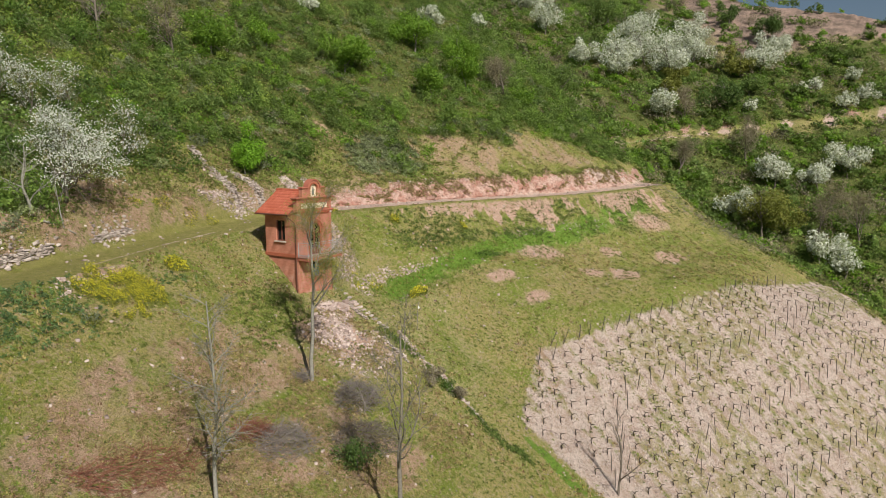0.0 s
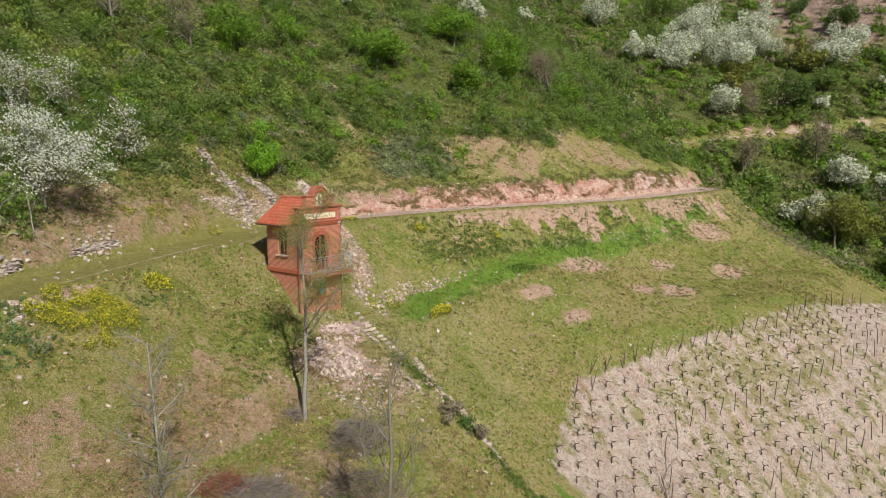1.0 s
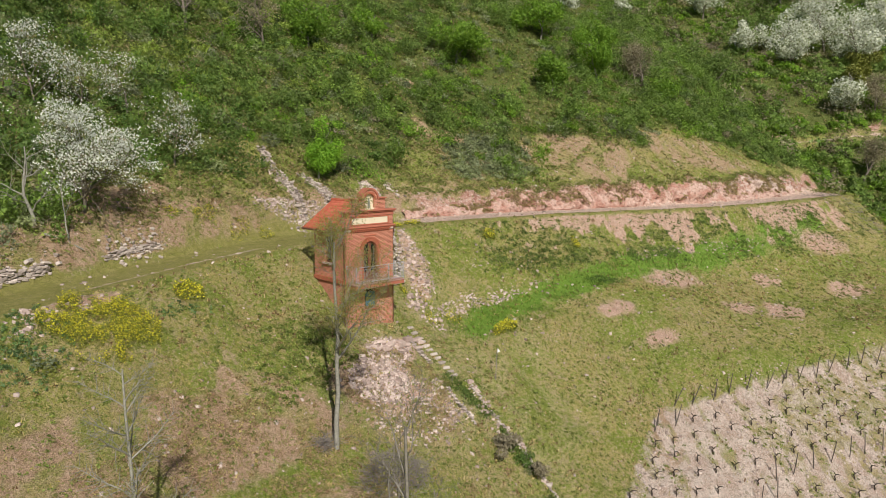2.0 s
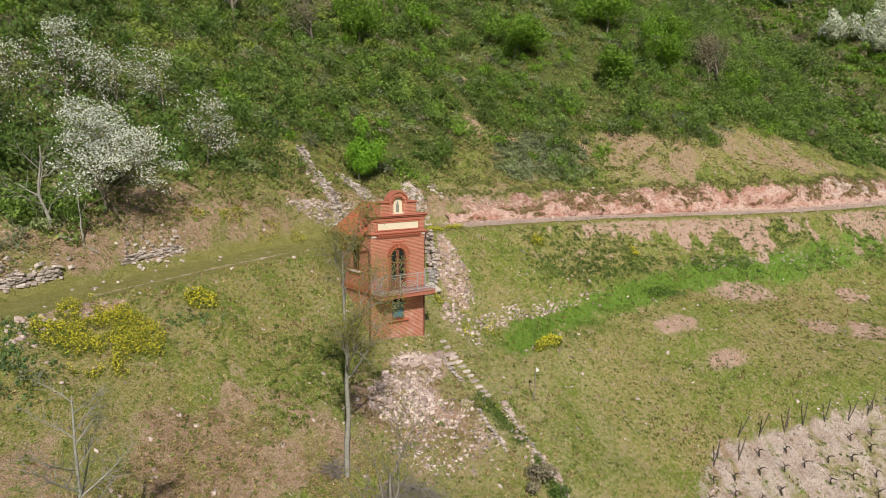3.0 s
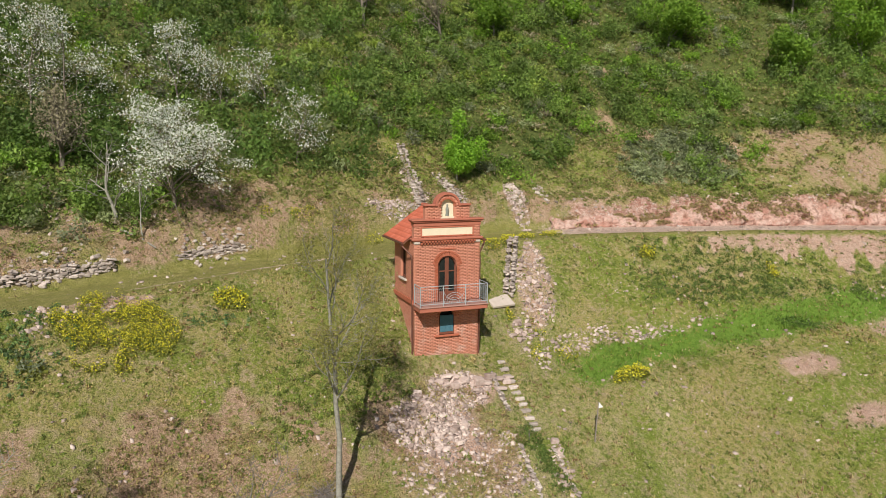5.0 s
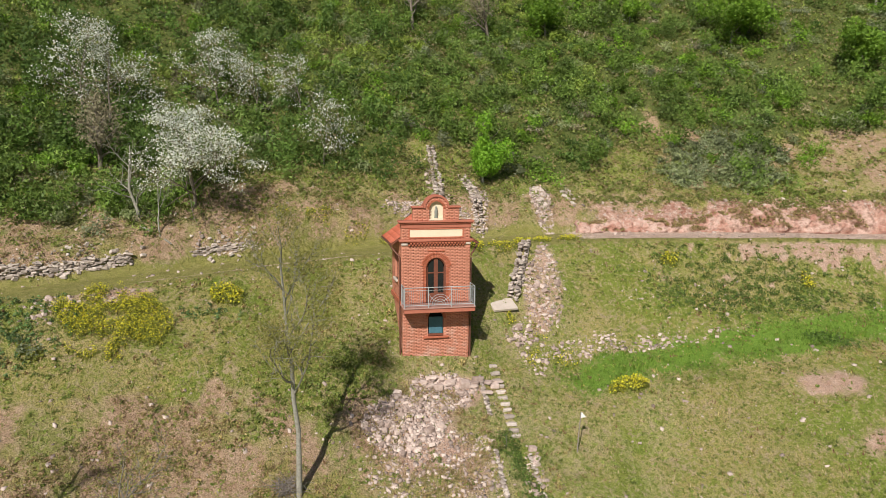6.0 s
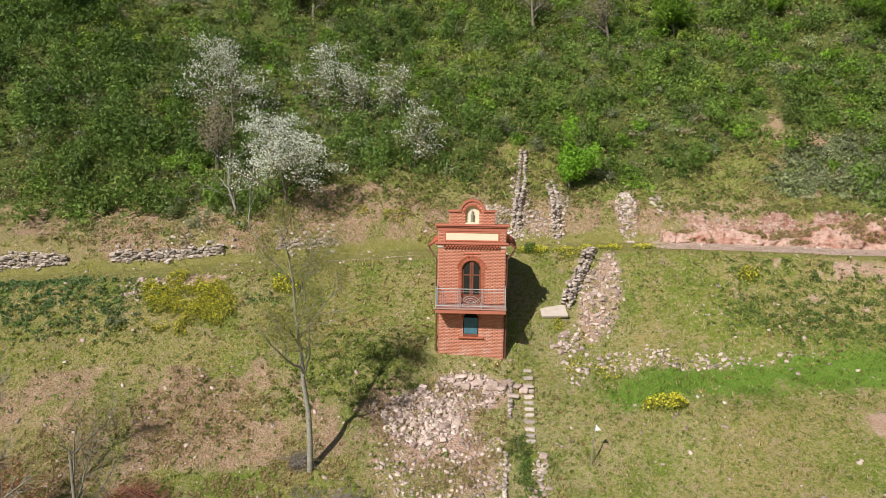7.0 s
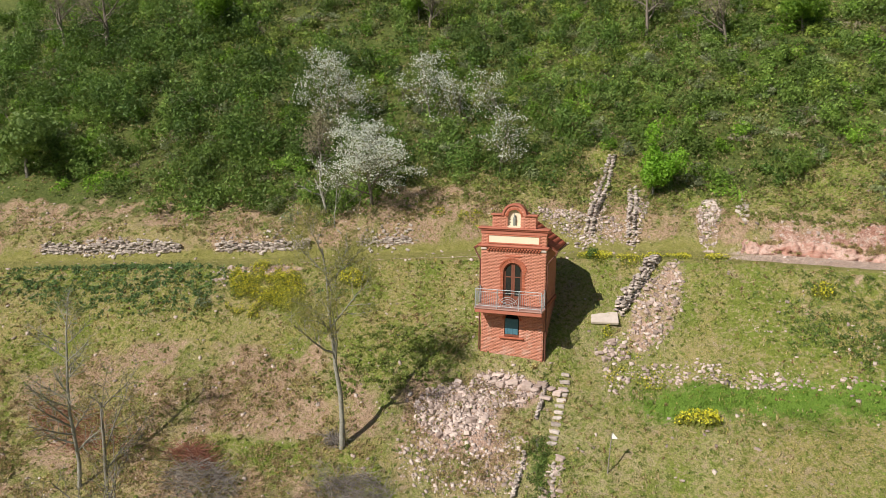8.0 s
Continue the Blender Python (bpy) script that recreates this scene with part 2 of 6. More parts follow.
def simple(name, a, b, scale=8.0, rough=0.85, bump=0.3, fine=60.0, metal=0.0, vary=0.0, spec=0.3, island=False):
    """A surface that wavers between two colours at two scales, with fine relief; vary: by how much each object or piece differs."""
    m, nodes, links, bsdf = material(name, rough, metal, spec)
    big = stretch(nodes, links, tex_noise(nodes, links, scale), 0.35, 0.65)
    small = tex_noise(nodes, links, fine, 3)
    col = mixed(nodes, links, big, a, b)
    col = mixed(nodes, links, 0.5, col, mixed(nodes, links, small, tuple(0.65 * v for v in a), tuple(min(1, 1.25 * v) for v in b)))
    if vary:
        if island:
            r = nodes.new("ShaderNodeNewGeometry").outputs["Random Per Island"]
        else:
            r = nodes.new("ShaderNodeObjectInfo").outputs["Random"]
        h = nodes.new("ShaderNodeHueSaturation")
        links.new(col, h.inputs["Color"])
        links.new(stretch(nodes, links, r, 0, 1, 1 - vary, 1 + vary), h.inputs["Value"])
        links.new(stretch(nodes, links, r, 0, 1, 1 + vary * 0.3, 1 - vary * 0.3), h.inputs["Saturation"])
        col = h.outputs[0]
    links.new(col, bsdf.inputs["Base Color"])
    if bump:
        bumped(nodes, links, bsdf, small, bump)
    return m


def leafy(name, dark, light, rough=0.55, through=0.3, odd=None, odd_share=0.0, tint=(1.1, 1.15, 0.85), sprays=0.0):
    """Leaves: each leaf and each plant differs; some light passes through. sprays: leaflets to the metre, where a leaf is a spray of leaflets with gaps."""
    m, nodes, links, bsdf = material(name, rough, 0, 0.25)
    r = nodes.new("ShaderNodeNewGeometry").outputs["Random Per Island"]
    col = mixed(nodes, links, r, dark, light)
    tone = attribute(nodes, "tone")
    shade = attribute(nodes, "plant")
    val = nodes.new("ShaderNodeHueSaturation")
    links.new(col, val.inputs["Color"])
    links.new(stretch(nodes, links, shade, -1, 1, 0.5, 1.5), val.inputs["Value"])
    col = val.outputs[0]
    col = mixed(nodes, links, stretch(nodes, links, tone, 0, 1, 0.0, 1.0), col, mixed(nodes, links, 1.0, col, tint, "MULTIPLY"))
    if odd:
        pick = nodes.new("ShaderNodeMath")
        pick.operation = "LESS_THAN"
        pick.inputs[1].default_value = odd_share
        mul = nodes.new("ShaderNodeMath")
        mul.operation = "FRACT"
        k = nodes.new("ShaderNodeMath")
        k.operation, k.inputs[1].default_value = "MULTIPLY", 7.31
        links.new(r, k.inputs[0])
        links.new(k.outputs[0], mul.inputs[0])
        links.new(mul.outputs[0], pick.inputs[0])
        col = mixed(nodes, links, pick.outputs[0], col, odd)
    links.new(col, bsdf.inputs["Base Color"])
    tr = nodes.new("ShaderNodeBsdfTranslucent")
    links.new(col, tr.inputs[0])
    mx = nodes.new("ShaderNodeMixShader")
    mx.inputs[0].default_value = through
    links.new(bsdf.outputs[0], mx.inputs[1])
    links.new(tr.outputs[0], mx.inputs[2])
    last = mx.outputs[0]
    if sprays:
        fine = tex_noise(nodes, links, sprays, 1.0, 0.5)
        gap, cut = nodes.new("ShaderNodeBsdfTransparent"), nodes.new("ShaderNodeMixShader")
        links.new(stretch(nodes, links, fine, 0.42, 0.47), cut.inputs[0])
        links.new(gap.outputs[0], cut.inputs[1])
        links.new(last, cut.inputs[2])
        last = cut.outputs[0]
    links.new(last, nodes["Material Output"].inputs[0])
    return m


def ground_material():
    m, nodes, links, bsdf = material("hillside_ground", 0.95, 0, 0.15)
    n1 = tex_noise(nodes, links, 0.35, 6, 0.65)
    n2 = tex_noise(nodes, links, 2.2, 5, 0.7)
    n3 = tex_noise(nodes, links, 11, 5, 0.75)
    n4 = tex_noise(nodes, links, 5.0, 5, 0.75)
    n5 = tex_noise(nodes, links, 24, 3, 0.8)
    n6 = tex_noise(nodes, links, 1.1, 5, 0.7)
    n7 = tex_noise(nodes, links, 0.16, 4, 0.6)
    grass = mixed(nodes, links, stretch(nodes, links, n1, 0.46, 0.54), (0.225, 0.275, 0.05), (0.37, 0.325, 0.115))
    grass = mixed(nodes, links, stretch(nodes, links, n2, 0.50, 0.62, 0, 0.65), grass, (0.40, 0.335, 0.15))
    grass = mixed(nodes, links, stretch(nodes, links, n6, 0.53, 0.60, 0, 0.8), grass, (0.225, 0.285, 0.05))
    grass = mixed(nodes, links, stretch(nodes, links, n7, 0.50, 0.58, 0, 0.55), grass, (0.43, 0.355, 0.16))
    grass = mixed(nodes, links, stretch(nodes, links, n7, 0.46, 0.40, 0, 0.5), grass, (0.20, 0.285, 0.045))
    straw = mixed(nodes, links, stretch(nodes, links, n2, 0.42, 0.58), (0.47, 0.40, 0.235), (0.40, 0.38, 0.15))
    grass = mixed(nodes, links, stretch(nodes, links, attribute(nodes, "dry"), 0, 1, 0, 0.8), grass, straw)
    grass = mixed(nodes, links, stretch(nodes, links, n6, 0.43, 0.36, 0, 0.8), grass, (0.46, 0.35, 0.235))
    grass = mixed(nodes, links, stretch(nodes, links, n4, 0.53, 0.58, 0, 0.8), grass, (0.175, 0.22, 0.04))
    grass = mixed(nodes, links, stretch(nodes, links, n4, 0.465, 0.42, 0, 0.8), grass, (0.43, 0.35, 0.21))
    grass = mixed(nodes, links, stretch(nodes, links, n3, 0.56, 0.61, 0, 0.65), grass, (0.095, 0.125, 0.033))
    soil = mixed(nodes, links, stretch(nodes, links, n2, 0.35, 0.65), (0.42, 0.275, 0.19), (0.56, 0.405, 0.295))
    soil = mixed(nodes, links, stretch(nodes, links, n3, 0.50, 0.60, 0, 0.85), soil, (0.30, 0.21, 0.11))
    soil = mixed(nodes, links, stretch(nodes, links, n4, 0.53, 0.60, 0, 0.85), soil, (0.24, 0.25, 0.07))
    pink = mixed(nodes, links, stretch(nodes, links, n2, 0.35, 0.65), (0.50, 0.315, 0.245), (0.60, 0.43, 0.345))
    pink = mixed(nodes, links, stretch(nodes, links, n3, 0.55, 0.75, 0, 0.8), pink, (0.66, 0.58, 0.53))
    earth = mixed(nodes, links, stretch(nodes, links, n6, 0.4, 0.6), (0.60, 0.43, 0.355), (0.68, 0.53, 0.455))
    field = mixed(nodes, links, stretch(nodes, links, n6, 0.42, 0.58), (0.51, 0.38, 0.32), (0.65, 0.535, 0.475))
    field = mixed(nodes, links, stretch(nodes, links, n3, 0.54, 0.60, 0, 0.8), field, (0.70, 0.65, 0.60))
    field = mixed(nodes, links, stretch(nodes, links, n4, 0.54, 0.60, 0, 0.7), field, (0.27, 0.22, 0.15))
    track = mixed(nodes, links, stretch(nodes, links, n2, 0.4, 0.65), (0.27, 0.265, 0.075), (0.36, 0.325, 0.125))
    lush = mixed(nodes, links, n3, (0.135, 0.25, 0.035), (0.225, 0.35, 0.06))
    wood = mixed(nodes, links, n2, (0.09, 0.135, 0.03), (0.19, 0.205, 0.065))
    wood = mixed(nodes, links, stretch(nodes, links, n4, 0.46, 0.60, 0, 0.8), wood, (0.06, 0.09, 0.022))
    wood = mixed(nodes, links, stretch(nodes, links, n3, 0.55, 0.68, 0, 0.6), wood, (0.27, 0.23, 0.11))
    rock = mixed(nodes, links, stretch(nodes, links, n2, 0.40, 0.60), (0.37, 0.175, 0.13), (0.58, 0.37, 0.305))
    rock = mixed(nodes, links, stretch(nodes, links, n4, 0.52, 0.62, 0, 0.9), rock, (0.66, 0.55, 0.49))
    rock = mixed(nodes, links, stretch(nodes, links, n3, 0.56, 0.66, 0, 0.8), rock, (0.17, 0.085, 0.065))
    scree = mixed(nodes, links, stretch(nodes, links, n1, 0.4, 0.6), (0.20, 0.155, 0.125), (0.40, 0.29, 0.24))
    col = grass
    half = nodes.new("ShaderNodeMix")
    half.inputs[0].default_value = 0.5
    links.new(n4, half.inputs[2])
    links.new(n6, half.inputs[3])
    rag = half.outputs[0]
    for name, c in (("wood", wood), ("scree", scree), ("lush", lush), ("bare", soil), ("track", track), ("rubble", pink), ("vine", field), ("cut", rock), ("earth_track", earth)):
        # ragged edges: the share of a cover is compared with noise
        fac = nodes.new("ShaderNodeMath")
        fac.operation, fac.inputs[1].default_value = "MULTIPLY_ADD", 2.2
        links.new(rag, fac.inputs[0])
        links.new(attribute(nodes, name), fac.inputs[2])
        col = mixed(nodes, links, stretch(nodes, links, fac.outputs[0], 1.1 + 0.34, 1.1 + 0.66), col, c)
    col = mixed(nodes, links, 1.0, col, mixed(nodes, links, stretch(nodes, links, n5, 0.36, 0.64), (0.60, 0.59, 0.56), (1.40, 1.40, 1.38)), "MULTIPLY")
    links.new(col, bsdf.inputs["Base Color"])
    add = nodes.new("ShaderNodeMath")
    add.operation = "ADD"
    links.new(n2, add.inputs[0])
    links.new(n3, add.inputs[1])
    bumped(nodes, links, bsdf, add.outputs[0], 0.9, 0.22)
    return m


def brick_wall_material():
    """Mortar bed between the bricks."""
    return simple("lime_mortar", (0.51, 0.215, 0.142), (0.57, 0.255, 0.175), 3, 0.95, 0.3, 40)


def rock_material():
    m, nodes, links, bsdf = material("pink_red_rock", 0.95, 0, 0.15)
    n1, n2, n3 = tex_noise(nodes, links, 0.9, 4), tex_noise(nodes, links, 3.5, 5, 0.7), tex_noise(nodes, links, 14, 4, 0.75)
    col = mixed(nodes, links, stretch(nodes, links, n1, 0.40, 0.60), (0.44, 0.225, 0.175), (0.58, 0.40, 0.34))
    col = mixed(nodes, links, stretch(nodes, links, attribute(nodes, "pale"), 0, 1, 0, 0.7), col, (0.62, 0.52, 0.47))
    col = mixed(nodes, links, stretch(nodes, links, n2, 0.52, 0.66, 0, 0.6), col, (0.56, 0.45, 0.395))
    col = mixed(nodes, links, stretch(nodes, links, n2, 0.48, 0.38, 0, 0.75), col, (0.22, 0.13, 0.095))
    col = mixed(nodes, links, stretch(nodes, links, n3, 0.54, 0.62, 0, 0.75), col, (0.19, 0.15, 0.085))
    links.new(col, bsdf.inputs["Base Color"])
    bumped(nodes, links, bsdf, n3, 0.7, 0.08)
    return m


GROUND = ground_material()
ROCK = rock_material()
def worn(m, colour, scale, low, high, top, share):
    """Pale bloom of salt in patches on the lower part of a wall."""
    nodes, links = m.node_tree.nodes, m.node_tree.links
    bsdf = nodes["Principled BSDF"]
    old = bsdf.inputs["Base Color"].links[0].from_socket
    c, s, k = nodes.new("ShaderNodeTexCoord"), nodes.new("ShaderNodeSeparateXYZ"), nodes.new("ShaderNodeMath")
    links.new(c.outputs["Object"], s.inputs[0])
    k.operation = "MULTIPLY"
    links.new(stretch(nodes, links, tex_noise(nodes, links, scale, 6, 0.7), low, high), k.inputs[0])
    links.new(stretch(nodes, links, s.outputs[2], top, top + 0.5, share, 0.0), k.inputs[1])
    links.new(mixed(nodes, links, k.outputs[0], old, colour), bsdf.inputs["Base Color"])
    return m


BRICK = worn(simple("red_brick", (0.51, 0.20, 0.13), (0.58, 0.255, 0.175), 2.2, 0.85, 0.3, 45, vary=0.06, island=True), (0.64, 0.45, 0.38), 1.3, 0.50, 0.62, 1.7, 0.5)
MORTAR = brick_wall_material()
BRICK_TRIM = simple("dark_red_brick", (0.36, 0.10, 0.055), (0.47, 0.15, 0.085), 3.0, 0.85, 0.3, 45, vary=0.15, island=True)
RED_PAINT = simple("red_painted_stone", (0.40, 0.13, 0.085), (0.46, 0.165, 0.11), 2.5, 0.7, 0.15, 30)
TILE = simple("red_roof_tile", (0.48, 0.115, 0.065), (0.57, 0.17, 0.105), 2.0, 0.75, 0.15, 30, vary=0.10)
CREAM = simple("cream_plaster", (0.72, 0.62, 0.45), (0.78, 0.69, 0.53), 2.0, 0.85, 0.1, 30)
PALE_STONE = simple("pale_sandstone", (0.50, 0.42, 0.36), (0.62, 0.54, 0.48), 3.0, 0.9, 0.3, 30)
STEEL = simple("galvanised_steel", (0.36, 0.39, 0.41), (0.46, 0.49, 0.51), 6.0, 0.65, 0.05, 60, metal=0.3)
DARK_WOOD = simple("dark_brown_door_paint", (0.16, 0.055, 0.035), (0.22, 0.08, 0.05), 5.0, 0.55, 0.1, 60)
BLUE_WOOD = simple("blue_painted_wood", (0.055, 0.15, 0.20), (0.08, 0.19, 0.25), 6.0, 0.6, 0.1, 60)
COPPER = simple("brown_downpipe", (0.14, 0.06, 0.045), (0.20, 0.09, 0.065), 6.0, 0.5, 0.05, 60, metal=0.3)
# near-black colour that stands for the shade of unlit rooms and recesses
BLACK = simple("unlit_room_black", (0.012, 0.011, 0.010), (0.02, 0.018, 0.016), 2.0, 0.9, 0.0)
STONE = simple("pink_sandstone", (0.33, 0.235, 0.20), (0.57, 0.46, 0.41), 2.5, 0.92, 0.4, 25, vary=0.4)
STONE_MANY = simple("pink_sandstone_debris", (0.32, 0.235, 0.205), (0.56, 0.46, 0.41), 2.5, 0.92, 0.4, 25, vary=0.45, island=True)
GREY_STONE = simple("weathered_wall_stone", (0.30, 0.25, 0.215), (0.50, 0.435, 0.39), 2.5, 0.92, 0.4, 25, vary=0.3, island=True)
BARK = simple("grey_bark", (0.13, 0.115, 0.095), (0.30, 0.275, 0.235), 9.0, 0.95, 0.6, 40)
PALE_BARK = simple("pale_lichened_bark", (0.18, 0.17, 0.14), (0.40, 0.385, 0.335), 9.0, 0.95, 0.5, 40)
TWIG = simple("grey_brown_twigs", (0.15, 0.125, 0.10), (0.24, 0.205, 0.17), 6.0, 0.95, 0.2, 40)
DEAD_TWIG = simple("dead_twigs", (0.20, 0.17, 0.15), (0.34, 0.30, 0.27), 6.0, 0.95, 0.2, 40)
RUST_TWIG = simple("russet_dead_twigs", (0.26, 0.10, 0.065), (0.34, 0.15, 0.10), 6.0, 0.95, 0.2, 40)
POST = simple("dark_weathered_post", (0.06, 0.05, 0.042), (0.12, 0.10, 0.085), 9.0, 0.9, 0.4, 40)
VINE_WOOD = simple("dark_vine_wood", (0.045, 0.034, 0.028), (0.085, 0.065, 0.05), 12.0, 0.95, 0.4, 50)
WHITE = simple("white_sheet_metal", (0.78, 0.78, 0.76), (0.84, 0.84, 0.82), 6.0, 0.6, 0.05, 40)
LEAF_SCRUB = leafy("scrub_leaves", (0.092, 0.16, 0.034), (0.22, 0.305, 0.08), sprays=13)
LEAF_WEED = leafy("weed_leaves", (0.12, 0.175, 0.038), (0.30, 0.33, 0.10))
LEAF_HERB = leafy("dark_herb_leaves", (0.085, 0.135, 0.035), (0.19, 0.255, 0.075))
LEAF_GREY = leafy("grey_green_leaves", (0.15, 0.18, 0.095), (0.32, 0.35, 0.22), sprays=14)
LEAF_BRIGHT = leafy("fresh_green_leaves", (0.10, 0.20, 0.02), (0.215, 0.345, 0.045), sprays=12)
LEAF_FRESH = leafy("bright_young_maple_leaves", (0.13, 0.29, 0.02), (0.27, 0.47, 0.05), sprays=14)
LEAF_YOUNG = leafy("young_yellow_green_leaves", (0.16, 0.235, 0.045), (0.31, 0.37, 0.09), sprays=13)
LEAF_DARK = leafy("dark_green_leaves", (0.06, 0.115, 0.026), (0.145, 0.22, 0.058), sprays=13)
LEAF_SPRING = leafy("young_olive_leaves", (0.16, 0.18, 0.04), (0.27, 0.27, 0.07))
BLOSSOM = leafy("white_blossom", (0.72, 0.74, 0.67), (0.88, 0.89, 0.84), 0.7, 0.3, (0.14, 0.2, 0.05), 0.2)
BLOSSOM_FAR = leafy("pale_blossom", (0.70, 0.72, 0.62), (0.90, 0.91, 0.83), 0.7, 0.35, (0.24, 0.29, 0.12), 0.28, sprays=9)
YELLOW = leafy("yellow_broom_flowers", (0.58, 0.52, 0.03), (0.82, 0.76, 0.07), 0.6, 0.25, (0.24, 0.29, 0.05), 0.2)
GRASS_BLADE = leafy("meadow_grass", (0.16, 0.215, 0.04), (0.35, 0.35, 0.115), 0.6, 0.3, (0.50, 0.42, 0.23), 0.2, (1.55, 1.22, 1.1))
GRASS_LUSH = leafy("lush_grass", (0.10, 0.19, 0.022), (0.20, 0.30, 0.05), 0.6, 0.3)
GRASS_DRY = leafy("dry_grass", (0.34, 0.26, 0.125), (0.52, 0.42, 0.23), 0.7, 0.25, (0.20, 0.11, 0.06), 0.3)
LEAF_GREEN_MIX = leafy("mixed_herb_leaves", (0.13, 0.175, 0.042), (0.28, 0.315, 0.095), 0.6, 0.3, (0.36, 0.29, 0.15), 0.22, sprays=13)
LEAF_BROWN_MIX = leafy("withered_weed_leaves", (0.21, 0.185, 0.075), (0.42, 0.35, 0.17), 0.6, 0.3, (0.44, 0.29, 0.19), 0.35)
LEAF_TEAL = leafy("blue_green_herb_leaves", (0.085, 0.155, 0.06), (0.19, 0.27, 0.115))
LEAF_HAZE = leafy("tiny_olive_leaves", (0.20, 0.20, 0.06), (0.36, 0.34, 0.12), 0.6, 0.4)
BROWN_BUSH = leafy("brown_bare_scrub", (0.19, 0.16, 0.115), (0.33, 0.29, 0.215), 0.8, 0.15, sprays=17)

# ---- building helpers ----
def mesh_of(name, verts, faces, mats, slots=None, smooth=False, attrs=None):
    """A mesh from arrays; faces all with the same number of corners, or a list of such arrays."""
    me = bpy.data.meshes.new(name)
    groups = [np.asarray(f, dtype=np.int32) for f in (faces if isinstance(faces, list) else [faces]) if len(f)]
    verts = np.asarray(verts, dtype=np.float32)
    me.vertices.add(len(verts))
    me.vertices.foreach_set("co", verts.ravel())
    loops = np.concatenate([g.ravel() for g in groups])
    sizes = np.concatenate([np.full(len(g), g.shape[1], dtype=np.int32) for g in groups])
    me.loops.add(len(loops))
    me.loops.foreach_set("vertex_index", loops)
    me.polygons.add(len(sizes))
    me.polygons.foreach_set("loop_start", np.concatenate(([0], np.cumsum(sizes)[:-1])).astype(np.int32))
    for m in (mats if isinstance(mats, (list, tuple)) else [mats]):
        me.materials.append(m)
    if slots is not None:
        me.polygons.foreach_set("material_index", np.asarray(slots, dtype=np.int32))
    if smooth:
        me.polygons.foreach_set("use_smooth", np.ones(len(sizes), dtype=bool))
    for key, values in (attrs or {}).items():
        me.attributes.new(key, "FLOAT", "POINT").data.foreach_set("value", np.asarray(values, dtype=np.float32))
    me.update(calc_edges=True)
    return me


def part(name, bm, mat, parent=None, label="", smooth=False):
    """Links a bmesh as one mesh object under a thing or a part."""
    me = bpy.data.meshes.new(name)
    bmesh.ops.recalc_face_normals(bm, faces=bm.faces)
    bm.to_mesh(me)
    bm.free()
    me.materials.append(mat)
    if smooth:
        me.polygons.foreach_set("use_smooth", np.ones(len(me.polygons), dtype=bool))
    ob = new(name, me)
    ob.parent = parent
    if label:
        ob["label"] = label
    return ob


def placed(name, me, parent=None, at=None, label=""):
    ob = new(name, me)
    ob.parent = parent
    if at is not None:
        ob.matrix_basis = at
    if label:
        ob["label"] = label
    return ob


def add_box(bm, x0, x1, y0, y1, z0, z1, bevel=0.0, m=None):
    vs = bmesh.ops.create_cube(bm, size=1.0)["verts"]
    for v in vs:
        v.co = Vector((x0 + (v.co.x + 0.5) * (x1 - x0), y0 + (v.co.y + 0.5) * (y1 - y0), z0 + (v.co.z + 0.5) * (z1 - z0)))
    if m is not None:
        bmesh.ops.transform(bm, matrix=m, verts=vs)
    if bevel:
        edges = list({e for v in vs for e in v.link_edges})
        bmesh.ops.bevel(bm, geom=edges, offset=bevel, segments=1, affect="EDGES")
    return bm


def box(x0, x1, y0, y1, z0, z1, bevel=0.0):
    return add_box(bmesh.new(), x0, x1, y0, y1, z0, z1, bevel)


def tube_arrays(points, radii, sides=5):
    """Vertices and quads of a tube along points."""
    p, r = np.asarray(points, float), np.asarray(radii, float)
    t = np.gradient(p, axis=0)
    t /= np.linalg.norm(t, axis=1, keepdims=True) + 1e-9
    up = np.where(np.abs(t[:, 2:3]) < 0.9, np.array([[0, 0, 1.0]]), np.array([[1.0, 0, 0]]))
    a = np.cross(t, up)
    a /= np.linalg.norm(a, axis=1, keepdims=True) + 1e-9
    b = np.cross(t, a)
    w = np.arange(sides) * 2 * math.pi / sides
    v = p[:, None, :] + r[:, None, None] * (np.cos(w)[None, :, None] * a[:, None, :] + np.sin(w)[None, :, None] * b[:, None, :])
    n = len(p)
    i, j = np.meshgrid(np.arange(n - 1), np.arange(sides), indexing="ij")
    k = (j + 1) % sides
    f = np.stack([i * sides + j, i * sides + k, (i + 1) * sides + k, (i + 1) * sides + j], -1).reshape(-1, 4)
    return v.reshape(-1, 3), f


def joined(pieces):
    """Joins (vertices, faces) pairs."""
    vs, fs, n = [], [], 0
    for v, f in pieces:
        vs.append(v)
        fs.append(f + n)
        n += len(v)
    return np.concatenate(vs), np.concatenate(fs)


